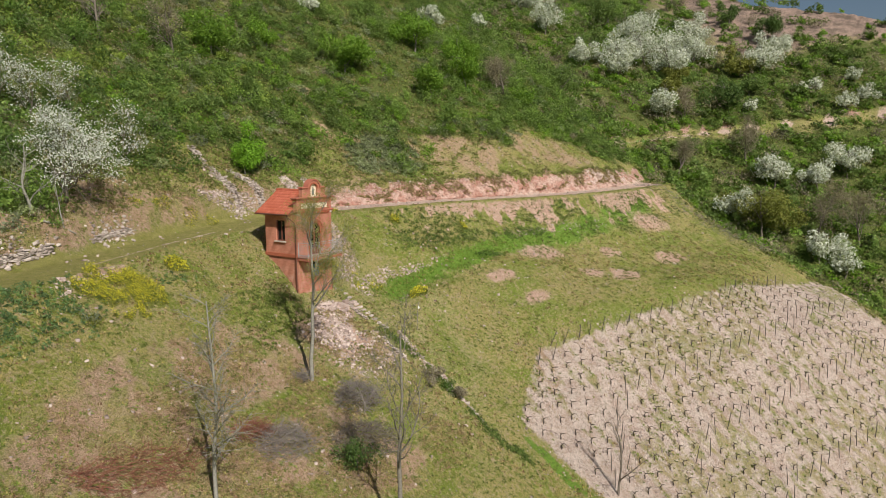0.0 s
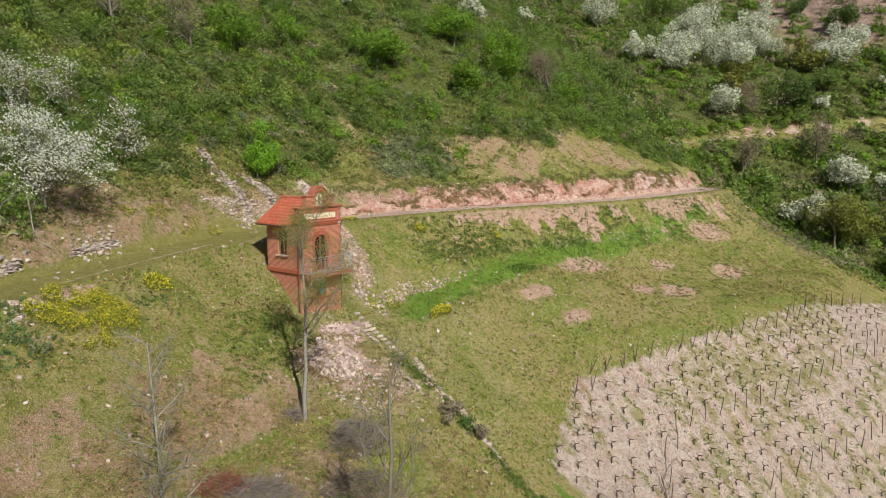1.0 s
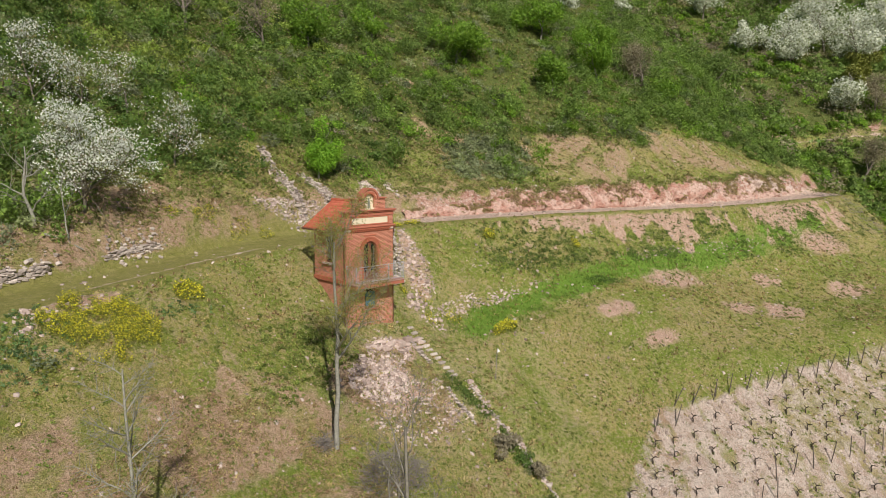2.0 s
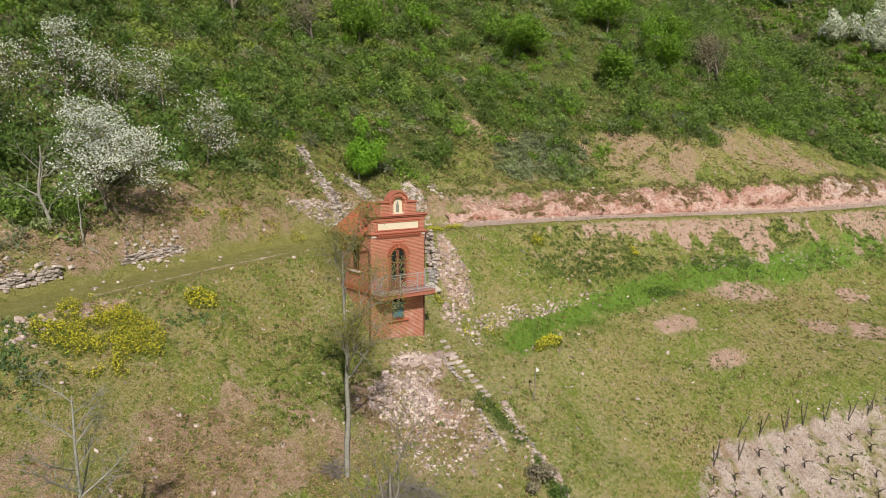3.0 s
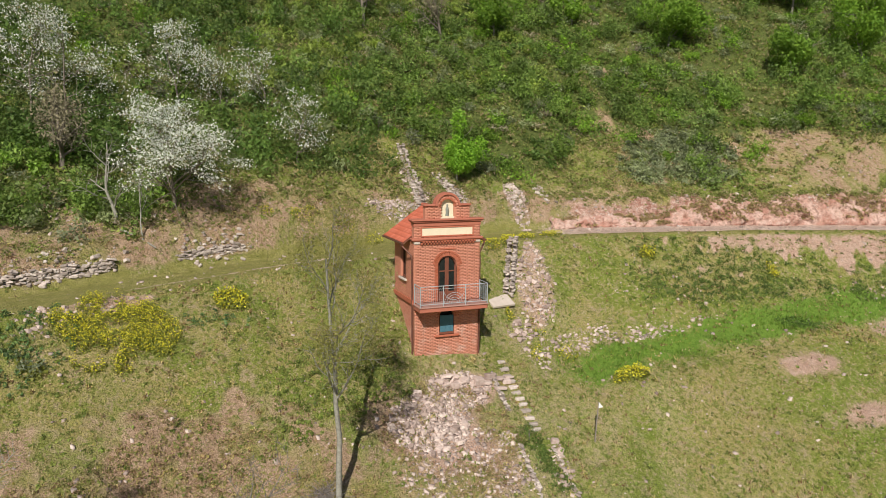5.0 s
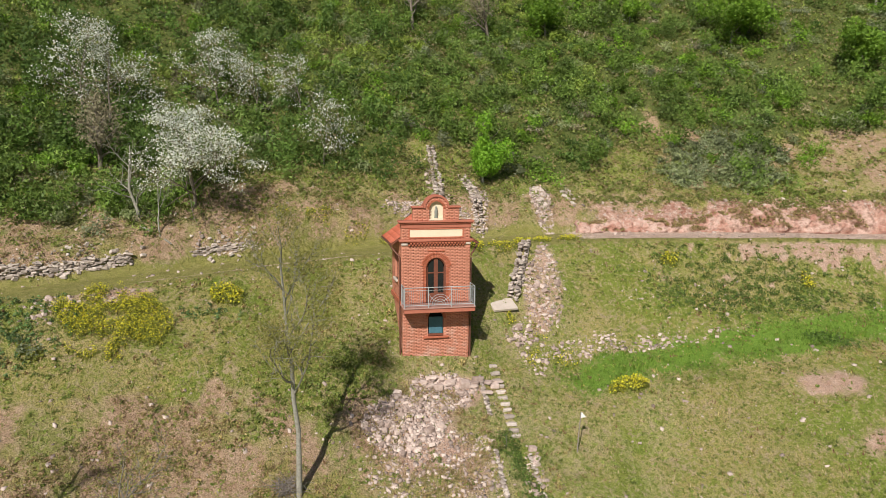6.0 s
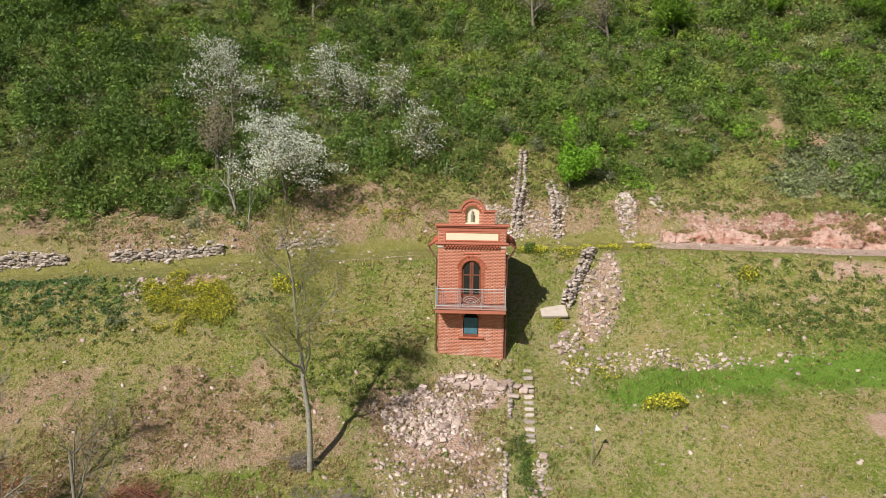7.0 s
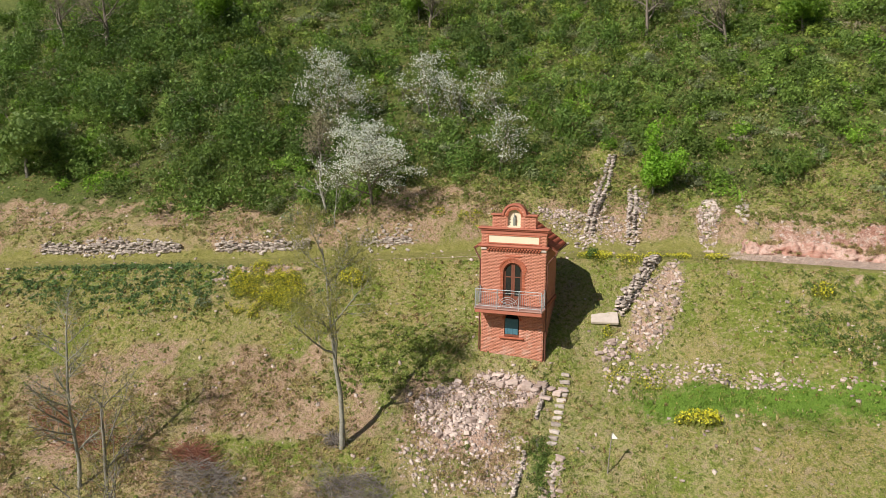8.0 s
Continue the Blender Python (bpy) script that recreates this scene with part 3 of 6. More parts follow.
def leaf_arrays(centres, sizes, rng, long=1.5, out=None, loose=0.55, corners=4):
    """A quad leaf at each centre, facing outwards where a way out is given, else turned at random."""
    n = len(centres)
    a = rng.normal(size=(n, 3))
    a /= np.linalg.norm(a, axis=1, keepdims=True)
    h = rng.normal(size=(n, 3))
    if out is not None:
        h = out + loose * h
        a -= h * (np.sum(a * h, axis=1) / np.sum(h * h, axis=1))[:, None]
        a /= np.linalg.norm(a, axis=1, keepdims=True) + 1e-9
    b = np.cross(a, h)
    b /= np.linalg.norm(b, axis=1, keepdims=True) + 1e-9
    s = np.asarray(sizes).reshape(-1, 1) * 0.5
    c = np.asarray(centres)
    if corners == 3:
        v = np.stack([c - a * s * long, c + a * s * 0.5 * long - b * s * 1.1, c + a * s * 0.5 * long + b * s * 1.1], 1).reshape(-1, 3)
    else:
        v = np.stack([c - a * s * long, c - b * s * 0.9, c + a * s * long, c + b * s * 0.9], 1).reshape(-1, 3)
    f = np.arange(corners * n).reshape(n, corners)
    return v, f


def clump_points(rng, n, rx, ry, rz, lobes=7, hollow=0.55):
    """Leaf places on the outsides of several lobes: an uneven crown standing on z = 0."""
    lob = rng.normal(size=(lobes, 3)) * np.array([rx, ry, rz]) * 0.42
    lob[:, 2] = np.abs(lob[:, 2]) + 0.45 * rz
    size = rng.uniform(0.35, 0.62, lobes) * (8.0 / max(lobes, 8)) ** 0.4
    pick = rng.randint(0, lobes, n)
    dirs = rng.normal(size=(n, 3))
    dirs /= np.linalg.norm(dirs, axis=1, keepdims=True)
    rad = hollow + (1 - hollow) * rng.rand(n) ** 0.6
    rad = rad * (1 + 0.25 * np.sin(7 * dirs[:, 0] + pick) * np.cos(6 * dirs[:, 2] + 2 * pick))
    p = lob[pick] + dirs * (rad * size[pick])[:, None] * np.array([rx, ry, rz])
    p[:, 2] = np.abs(p[:, 2]) * 0.97
    way = dirs * (1 / np.array([rx, ry, rz])) * min(rx, rz)
    return p, way / np.linalg.norm(way, axis=1, keepdims=True)

# ---- the ground ----
def spaced(inner0, inner1, step, outer):
    """Grid lines: even inside, wider and wider outside."""
    mid = np.arange(inner0, inner1 + step / 2, step)
    grow = [step]
    while sum(grow) < outer:
        grow.append(grow[-1] * 1.12)
    g = np.cumsum(grow)
    return np.concatenate([(inner0 - g)[::-1], mid, inner1 + g])


def build_ground():
    xs, ys = spaced(-44, 72, 0.3, 1800), spaced(-27, 44, 0.3, 1800)
    x, y = np.meshgrid(xs, ys, indexing="ij")
    x, y = x.ravel(), y.ravel()
    z = height(x, y)
    nx, ny = len(xs), len(ys)
    SHEET.update(x=xs, y=ys, z=z.reshape(nx, ny))
    i, j = np.meshgrid(np.arange(nx - 1), np.arange(ny - 1), indexing="ij")
    a = (i * ny + j).ravel()
    f = np.stack([a, a + ny, a + ny + 1, a + 1], -1)
    me = mesh_of("ground", np.stack([x, y, z], -1), f, GROUND, smooth=True, attrs=zones(x, y))
    return tagged(new("ground", me), "grassy terraced hillside with bare reddish soil and an earth track", "hillside", kind="structure")


build_ground()

def rock_points(x, u):
    """Places on the cut face above the track: x along the track, u from its foot to its top; and where it is pale."""
    mid = glide(STATION, MIDDLE, x)
    share = 0.35 + 0.62 * ramp(x + 5 * (vnoise(x, 0 * x, 2.5, 61) - 0.5), 14, 31)
    d0, d1 = 1.75, 2.0 + 1.15 * share
    z0, z1 = height(x, mid + d0) - 0.12, height(x, mid + d1) - 0.04
    z = z0 + (z1 - z0) * u
    d = d0 + (d1 - d0) * u ** 1.7
    coarse = fbm(x, 1.3 * z, 2.4, 62, 3) - 0.5
    crack = np.abs(fbm(x, 0.7 * z, 0.8, 64, 3) - 0.5)
    chip = vnoise(x, 1.8 * z, 0.26, 66) - 0.5
    out = np.sqrt(np.clip(4 * u * (1 - u), 0, 1)) * (1.7 * coarse + 2.6 * np.minimum(crack, 0.16) - 0.2 + 0.34 * chip)
    out = np.clip(out, -0.3, 0.5) * (0.45 + 0.55 * share)
    return np.stack([x + 0.1 * chip, mid + d - out, z + 0.12 * chip], -1), ramp(x, 42, 54) * (0.4 + 0.6 * ramp(u, 0.2, 0.6))


def build_rock_face():
    """Broken red rock of the cut: a rugged face with ledges and cracks, its foot and top sunk in the ground."""
    xs, us = np.arange(12.0, 60.0, 0.085), np.linspace(0, 1, 26)
    x, u = np.meshgrid(xs, us, indexing="ij")
    v, pale = rock_points(x, u)
    n = len(us)
    i, j = np.meshgrid(np.arange(len(xs) - 1), np.arange(n - 1), indexing="ij")
    a = (i * n + j).ravel()
    me = mesh_of("rock_face", v.reshape(-1, 3), np.stack([a, a + n, a + n + 1, a + 1], -1), ROCK, attrs={"pale": pale.ravel()})
    return tagged(new("rock_face", me), "broken pinkish red rock face of the cut above the track", "rock face", kind="structure")


build_rock_face()

# ---- the brick tower ----
HALF, DEEP = 1.75, 3.27          # half the front's width, depth of the plan
FLOOR = 2.92                     # top of the balcony slab
SPRING, DOOR_R = 4.72, 0.51      # door: springing height and half width
WIN_R, WIN_SILL, WIN_SPRING = 0.40, 1.20, 2.12


def arc(cx, cz, r, a0, a1, n):
    return [(cx + r * math.cos(radians(a0 + (a1 - a0) * i / n)), cz + r * math.sin(radians(a0 + (a1 - a0) * i / n))) for i in range(n + 1)]


def prism(outline, y0, y1, bm=None):
    """Solid from an outline in x and z, between two depths."""
    bm = bm or bmesh.new()
    a = [bm.verts.new((x, y0, z)) for x, z in outline]
    b = [bm.verts.new((x, y1, z)) for x, z in outline]
    bm.faces.new(a)
    bm.faces.new(b[::-1])
    for i in range(len(a)):
        j = (i + 1) % len(a)
        bm.faces.new((a[i], b[i], b[j], a[j]))
    bm.normal_update()
    bmesh.ops.triangulate(bm, faces=[f for f in bm.faces if len(f.verts) > 4])
    return bm


def brick_arrays(width, z0, z1, course, length, rng, keep, joint=0.006, proud=0.0015):
    """Running-bond bricks on a face: x from 0 to width, z up, proud towards -y; keep(x, z) says where bricks stand."""
    pieces = []
    quad = np.array([[0, 1, 5, 4], [1, 2, 6, 5], [2, 3, 7, 6], [3, 0, 4, 7], [4, 5, 6, 7]])
    rows = int((z1 - z0) / course)
    for r in range(rows):
        z = z0 + r * course
        x = -length / 2 if r % 2 else 0.0
        while x < width:
            a, b = max(x, 0) + joint / 2, min(x + length, width) - joint / 2
            x += length
            if b - a < 0.03 or not keep((a + b) / 2, z + course / 2):
                continue
            out = proud * rng.uniform(0.3, 1.3)
            lo, hi = z + joint / 2, z + course - joint / 2
            v = np.array([(a, 0, lo), (b, 0, lo), (b, 0, hi), (a, 0, hi), (a, -out, lo), (b, -out, lo), (b, -out, hi), (a, -out, hi)])
            pieces.append((v, quad))
    return joined(pieces)


def brickwork(parent, width, z0, z1, m, keep, seed, name="brickwork"):
    v, f = brick_arrays(width, z0, z1, 0.0765, 0.25, np.random.RandomState(seed), keep)
    ob = placed(name, mesh_of(name, v, f, BRICK), parent, m)
    ob["kind"] = "stuff"
    return ob


def tube(points, radius, sides=8):
    bm = bmesh.new()
    v, f = tube_arrays(points, [radius] * len(points), sides)
    vs = [bm.verts.new(p) for p in v]
    for q in f:
        bm.faces.new([vs[i] for i in q])
    bm.faces.new(vs[:sides])
    bm.faces.new(vs[-sides:])
    return bm


def build_tower():
    th = tagged(new("brick_tower"), "small two-storey red brick vineyard tower with tiled roof and balcony", "tower")
    low = 1.71
    # front wall: solid foot, lower storey with the window, upper storey with the door, parapet
    front = box(-low, low, 0.04, 0.36, -1.6, WIN_SILL)
    prism([(-low, WIN_SILL), (-WIN_R, WIN_SILL), (-WIN_R, WIN_SPRING)] + arc(0, WIN_SPRING, WIN_R, 180, 0, 10)[1:-1]
          + [(WIN_R, WIN_SPRING), (WIN_R, WIN_SILL), (low, WIN_SILL), (low, FLOOR - 0.02), (-low, FLOOR - 0.02)], 0.04, 0.36, front)
    prism([(-HALF, FLOOR - 0.02), (-DOOR_R, FLOOR - 0.02), (-DOOR_R, SPRING)] + arc(0, SPRING, DOOR_R, 180, 0, 14)[1:-1]
          + [(DOOR_R, SPRING), (DOOR_R, FLOOR - 0.02), (HALF, FLOOR - 0.02), (HALF, 6.98), (-HALF, 6.98)], 0.0, 0.36, front)
    front_wall = part("front_wall", front, MORTAR, th)
    # left wall with its window opening
    wy0, wy1, wz0, wz1 = 1.25, 2.15, 3.95, 5.45
    left = box(-low, -low + 0.3, 0.36, DEEP - 0.04, -1.6, FLOOR)
    add_box(left, -HALF, -HALF + 0.32, 0.36, DEEP, FLOOR, wz0)
    add_box(left, -HALF, -HALF + 0.32, 0.36, wy0, wz0, wz1)
    add_box(left, -HALF, -HALF + 0.32, wy1, DEEP, wz0, wz1)
    add_box(left, -HALF, -HALF + 0.32, 0.36, DEEP, wz1, 6.0)
    side_wall = part("side_wall", left, MORTAR, th)
    right = box(low - 0.3, low, 0.36, DEEP - 0.04, -1.6, FLOOR)
    add_box(right, HALF - 0.32, HALF, 0.36, DEEP, FLOOR, 6.0)
    right_wall = part("side_wall", right, MORTAR, th)
    back = prism([(-HALF + 0.32, -1.0), (HALF - 0.32, -1.0), (HALF - 0.32, 6.0), (HALF - 0.01, 6.0), (0, 7.28), (-HALF + 0.01, 6.0), (-HALF + 0.32, 6.0)], DEEP - 0.32, DEEP)
    back_wall = part("back_wall", back, MORTAR, th)
    # the bricks that face the walls
    def keep_front_low(x, z):
        x -= low
        inside = abs(x) < WIN_R + 0.06 and WIN_SILL - 0.1 < z and (z < WIN_SPRING or x * x + (z - WIN_SPRING) ** 2 < (WIN_R + 0.14) ** 2)
        return not inside
    def keep_front_up(x, z):
        x -= HALF
        r = DOOR_R + 0.2
        return not (abs(x) < DOOR_R + 0.05 and z < SPRING) and not (z >= SPRING - 0.05 and x * x + (z - SPRING) ** 2 < r * r) and not (abs(x) < 1.36 and 6.24 < z < 6.68)
    brickwork(front_wall, 2 * low, -1.0, FLOOR - 0.3, pose(-low, 0.04, 0), keep_front_low, 1)
    brickwork(front_wall, 2 * HALF, FLOOR, 5.80, pose(-HALF, 0, 0), keep_front_up, 2)
    brickwork(front_wall, 2 * HALF, 6.16, 6.72, pose(-HALF, 0, 0), keep_front_up, 3)
    brickwork(side_wall, DEEP - 0.04, -1.0, FLOOR - 0.02, pose(-low, DEEP - 0.04, 0, 0, 0, -90), lambda x, z: True, 4)
    brickwork(side_wall, DEEP, FLOOR + 0.16, 6.0, pose(-HALF, DEEP, 0, 0, 0, -90),
              lambda x, z: not (wy0 < DEEP - x < wy1 and wz0 - 0.1 < z < wz1 + 0.1), 5)
    brickwork(right_wall, DEEP - 0.04, -1.0, FLOOR - 0.02, pose(low, 0, 0, 0, 0, 90), lambda x, z: True, 6)
    brickwork(right_wall, DEEP, FLOOR + 0.16, 6.0, pose(HALF, 0, 0, 0, 0, 90), lambda x, z: True, 7)
    brickwork(back_wall, 2 * HALF, 1.5, 6.0, pose(HALF, DEEP, 0, 0, 0, 180), lambda x, z: True, 8)
    # string course round the sides at the upper floor
    for s in (-1, 1):
        x0, x1 = (-HALF - 0.07, -low) if s < 0 else (low, HALF + 0.07)
        part("string_course", box(x0, x1, 0.06, DEEP + 0.02, FLOOR - 0.1, FLOOR + 0.14, 0.012), BRICK_TRIM, th)
    # inside: upper floor and back sheet, the room's shade put into their near-black colour
    part("upper_floor", box(-HALF + 0.32, HALF - 0.32, 0.36, DEEP - 0.32, FLOOR - 0.25, FLOOR - 0.03), BLACK, th)
    part("interior_shade_sheet", box(-HALF + 0.325, HALF - 0.325, DEEP - 0.36, DEEP - 0.325, -1.0, 6.0), BLACK, th)
    # door surround: brick ring and jambs
    ring = bmesh.new()
    n = 22
    for i in range(n):
        a0, a1 = 180 * i / n + 0.8, 180 * (i + 1) / n - 0.8
        prism(arc(0, SPRING, DOOR_R + 0.005, a0, a1, 1) + arc(0, SPRING, DOOR_R + 0.185, a1, a0, 1), -0.035 - 0.008 * (i % 2), 0.05, ring)
    part("door_arch", ring, BRICK_TRIM, th, "ring of red bricks round the door arch")["kind"] = "stuff"
    hood = bmesh.new()
    for i in range(26):
        a0, a1 = 8 + 164 * i / 26, 8 + 164 * (i + 1) / 26 - 0.8
        prism(arc(0, SPRING, DOOR_R + 0.19, a0, a1, 1) + arc(0, SPRING, DOOR_R + 0.26, a1, a0, 1), -0.07, 0.05, hood)
    part("hood_mould", hood, BRICK_TRIM, th)["kind"] = "stuff"
    part("lintel_band", box(-0.42, 0.42, -0.05, 0.05, 5.56, 5.63), BRICK_TRIM, th)
    for s in (-1, 1):
        j = bmesh.new()
        for k in range(23):
            w = 0.12 if k % 2 else 0.17
            z = FLOOR + 0.01 + k * 0.077
            add_box(j, min(s * DOOR_R, s * (DOOR_R + w)), max(s * DOOR_R, s * (DOOR_R + w)), -0.028, 0.05, z, z + 0.068)
        part("door_jamb", j, BRICK_TRIM, th)["kind"] = "stuff"
    # double door: outer frame, leaves with frames and panes
    door = placed("balcony_door", mesh_of("balcony_door", *door_frame_arrays(), DARK_WOOD), th, None, "dark brown arched double door with dark glass")
    for s in (-1, 1):
        leaf = part("door_leaf", door_leaf(s), DARK_WOOD, door)
        pane = prism([(s * x, z) for x, z in ((0.10, FLOOR + 0.5), (0.40, FLOOR + 0.5), (0.40, SPRING - 0.02), (0.36, SPRING + 0.18), (0.25, SPRING + 0.33), (0.10, SPRING + 0.39))], 0.10, 0.108)
        part("pane", pane, GLASS, leaf)
    # lower window with its blue shutter
    # near-black plate: the shade deep in the niche is painted on
    sash = prism([(-WIN_R + 0.01, WIN_SILL), (WIN_R - 0.01, WIN_SILL), (WIN_R - 0.01, WIN_SPRING)] + arc(0, WIN_SPRING, WIN_R - 0.01, 0, 180, 8)[1:], 0.28, 0.30)
    win = part("lower_window", sash, BLACK, th, "arched window niche with a blue shutter")
    sh = box(-0.355, 0.355, 0.03, 0.065, WIN_SILL + 0.14, WIN_SILL + 1.0, 0.008)
    shutter = part("shutter", sh, BLUE_WOOD, win, "blue painted wooden shutter")
    for k in range(5):
        part("shutter_board", box(-0.345 + k * 0.138, -0.345 + k * 0.138 + 0.13, 0.018, 0.029, WIN_SILL + 0.16, WIN_SILL + 0.98, 0.004), BLUE_WOOD, shutter)
    part("window_rail", box(-0.385, 0.385, 0.03, 0.09, WIN_SILL + 0.02, WIN_SILL + 0.135, 0.01), DARK_WOOD, win)
    arch2 = bmesh.new()
    for i in range(14):
        a0, a1 = 180 * i / 14 + 1, 180 * (i + 1) / 14 - 1
        prism(arc(0, WIN_SPRING, WIN_R + 0.004, a0, a1, 1) + arc(0, WIN_SPRING, WIN_R + 0.13, a1, a0, 1), 0.022, 0.08, arch2)
    part("window_arch", arch2, BRICK_TRIM, th)
    part("window_sill", box(-0.66, 0.66, -0.09, 0.1, WIN_SILL - 0.09, WIN_SILL, 0.015), BRICK_TRIM, th)
    # side window
    # near-black plate in place of the unlit room behind the window
    sw = part("side_window", box(-HALF + 0.16, -HALF + 0.2, wy0, wy1, wz0, wz1), BLACK, th, "tall side window with brown frame")
    for y0, y1, z0, z1 in ((wy0, wy0 + 0.07, wz0, wz1), (wy1 - 0.07, wy1, wz0, wz1), (wy0 + 0.07, wy1 - 0.07, wz1 - 0.08, wz1), (wy0 + 0.07, wy1 - 0.07, wz0, wz0 + 0.08), ((wy0 + wy1) / 2 - 0.04, (wy0 + wy1) / 2 + 0.04, wz0 + 0.08, wz1 - 0.08)):
        part("window_bar", box(-HALF + 0.11, -HALF + 0.158, y0, y1, z0, z1), DARK_WOOD, sw)
    part("side_sill", box(-HALF - 0.12, -HALF + 0.1, wy0 - 0.12, wy1 + 0.12, wz0 - 0.1, wz0, 0.015), PALE_STONE, th, "pale stone window sill")
    # cornices, dentils, inscription panel
    part("lower_cornice", box(-HALF - 0.13, HALF + 0.13, -0.14, 0.3, 6.05, 6.15, 0.02), RED_PAINT, th)
    part("cornice_fillet", box(-HALF - 0.07, HALF + 0.07, -0.08, 0.3, 6.0, 6.05), BRICK_TRIM, th)
    den = mesh_of("dentil", *box_arrays(0.085, 0.11, 0.09), BRICK_TRIM)
    for row in range(2):
        for k in range(18):
            placed("dentil", den, th, pose(-1.36 + k * 0.16 + (0.08 if row else 0), -0.03 - 0.025 * row, 5.865 + 0.092 * row))
    # strip behind the dentils, darker than the bricks around it
    part("dentil_backing", box(-1.44, 1.44, -0.012, 0.1, 5.81, 6.0), BLACK_BRICK, th)
    for s in (-1, 1):
        part("corner_corbel", box(s * 1.6 - 0.16, s * 1.6 + 0.16, -0.07, 0.2, 5.86, 5.998, 0.03), PALE_STONE, th, "pale worn stone corbel")
    part("inscription_panel", box(-1.34, 1.34, -0.004, 0.05, 6.27, 6.65, 0.01), CREAM, th, "blank cream plaster inscription panel")
    for x0, x1, z0, z1 in ((-1.40, 1.40, 6.65, 6.70), (-1.40, 1.40, 6.22, 6.27), (-1.40, -1.34, 6.27, 6.65), (1.34, 1.40, 6.27, 6.65)):
        part("panel_border", box(x0, x1, -0.03, 0.06, z0, z1), BRICK_TRIM, th)
    part("frieze_band", box(-HALF - 0.03, HALF + 0.03, -0.035, 0.38, 6.73, 6.93, 0.01), RED_PAINT, th)
    part("top_cornice", box(-HALF - 0.10, HALF + 0.10, -0.11, 0.44, 6.93, 7.0, 0.015), RED_PAINT, th)
    part("top_coping", box(-HALF - 0.16, HALF + 0.16, -0.17, 0.48, 7.0, 7.09, 0.02), RED_PAINT, th)
    # pediment with niche
    nr, nz0, nzs = 0.36, 7.20, 7.68
    ped = prism([(-1.17, 7.09), (-nr, 7.09), (-nr, nzs)] + arc(0, nzs, nr, 180, 0, 12)[1:-1] + [(nr, nzs), (nr, 7.09), (1.17, 7.09), (1.17, 7.72), (0.63, 7.72)]
                + arc(0, 7.72, 0.62, 0, 180, 16) + [(-0.63, 7.72), (-1.17, 7.72)], 0.0, 0.34)
    pediment = part("pediment", ped, MORTAR, th, "stepped brick pediment with an arched niche")
    def keep_ped(x, z):
        x -= 1.17
        if z > 7.72:
            return x * x + (z - 7.72) ** 2 < 0.57 ** 2 and not (x * x + (z - nzs) ** 2 < 0.44 ** 2)
        return not (abs(x) < nr + 0.04 and z < nzs) and not (z >= nzs and x * x + (z - nzs) ** 2 < 0.44 ** 2)
    brickwork(pediment, 2.34, 7.09, 8.4, pose(-1.17, 0, 0), keep_ped, 9)
    for s in (-1, 1):
        part("shoulder_cap", box(min(s * 0.66, s * 1.24), max(s * 0.66, s * 1.24), -0.08, 0.4, 7.72, 7.81, 0.018), RED_PAINT, pediment)
    hood = bmesh.new()
    prism(arc(0, 7.72, 0.66, 0, 180, 20) + arc(0, 7.72, 0.56, 180, 0, 20), -0.07, 0.40, hood)
    part("arch_cap", hood, RED_PAINT, pediment)
    ring = bmesh.new()
    for i in range(18):
        a0, a1 = 180 * i / 18 + 1, 180 * (i + 1) / 18 - 1
        prism(arc(0, nzs, nr + 0.003, a0, a1, 1) + arc(0, nzs, nr + 0.1, a1, a0, 1), -0.03, 0.1, ring)
    part("niche_ring", ring, BRICK_TRIM, pediment)["kind"] = "stuff"
    part("niche_back", prism([(-nr + 0.004, 7.1), (nr - 0.004, 7.1), (nr - 0.004, nzs)] + arc(0, nzs, nr - 0.004, 0, 180, 12)[1:], 0.16, 0.2), CREAM, pediment, "cream plastered back of the niche")
    part("niche_floor", box(-nr + 0.004, nr - 0.004, 0.0, 0.158, 7.1, 7.2), CREAM, pediment)
    return th


def box_arrays(w, d, h):
    v = np.array([(x * w / 2, y * d / 2, z * h / 2) for x in (-1, 1) for y in (-1, 1) for z in (-1, 1)])
    f = np.array([[0, 1, 3, 2], [4, 6, 7, 5], [0, 4, 5, 1], [2, 3, 7, 6], [0, 2, 6, 4], [1, 5, 7, 3]])
    return v, f


def door_frame_arrays():
    """Arched outer frame."""
    out = [(-DOOR_R, FLOOR)] + arc(0, SPRING, DOOR_R, 180, 0, 14) + [(DOOR_R, FLOOR)]
    k = (DOOR_R - 0.07) / DOOR_R
    inn = [(-DOOR_R * k, FLOOR)] + arc(0, SPRING, DOOR_R * k, 180, 0, 14) + [(DOOR_R * k, FLOOR)]
    n = len(out)
    v = np.array([(x, 0.05, z) for x, z in out] + [(x, 0.05, z) for x, z in inn] + [(x, 0.14, z) for x, z in out] + [(x, 0.14, z) for x, z in inn])
    f = []
    for i in range(n - 1):
        f += [(i, i + 1, n + i + 1, n + i), (n + i, n + i + 1, 3 * n + i + 1, 3 * n + i), (2 * n + i, 3 * n + i, 3 * n + i + 1, 2 * n + i + 1)]
    return v, np.array(f)


def door_leaf(s):
    bm = bmesh.new()
    def bx(x0, x1, z0, z1):
        add_box(bm, min(s * x0, s * x1), max(s * x0, s * x1), 0.075, 0.13, z0, z1, 0.006)
    bx(0.004, 0.10, FLOOR + 0.02, SPRING + 0.43)
    bx(0.40, 0.44, FLOOR + 0.02, SPRING + 0.02)
    bx(0.10, 0.40, FLOOR + 0.02, FLOOR + 0.5)
    bx(0.10, 0.40, SPRING - 0.3, SPRING - 0.24)
    return bm


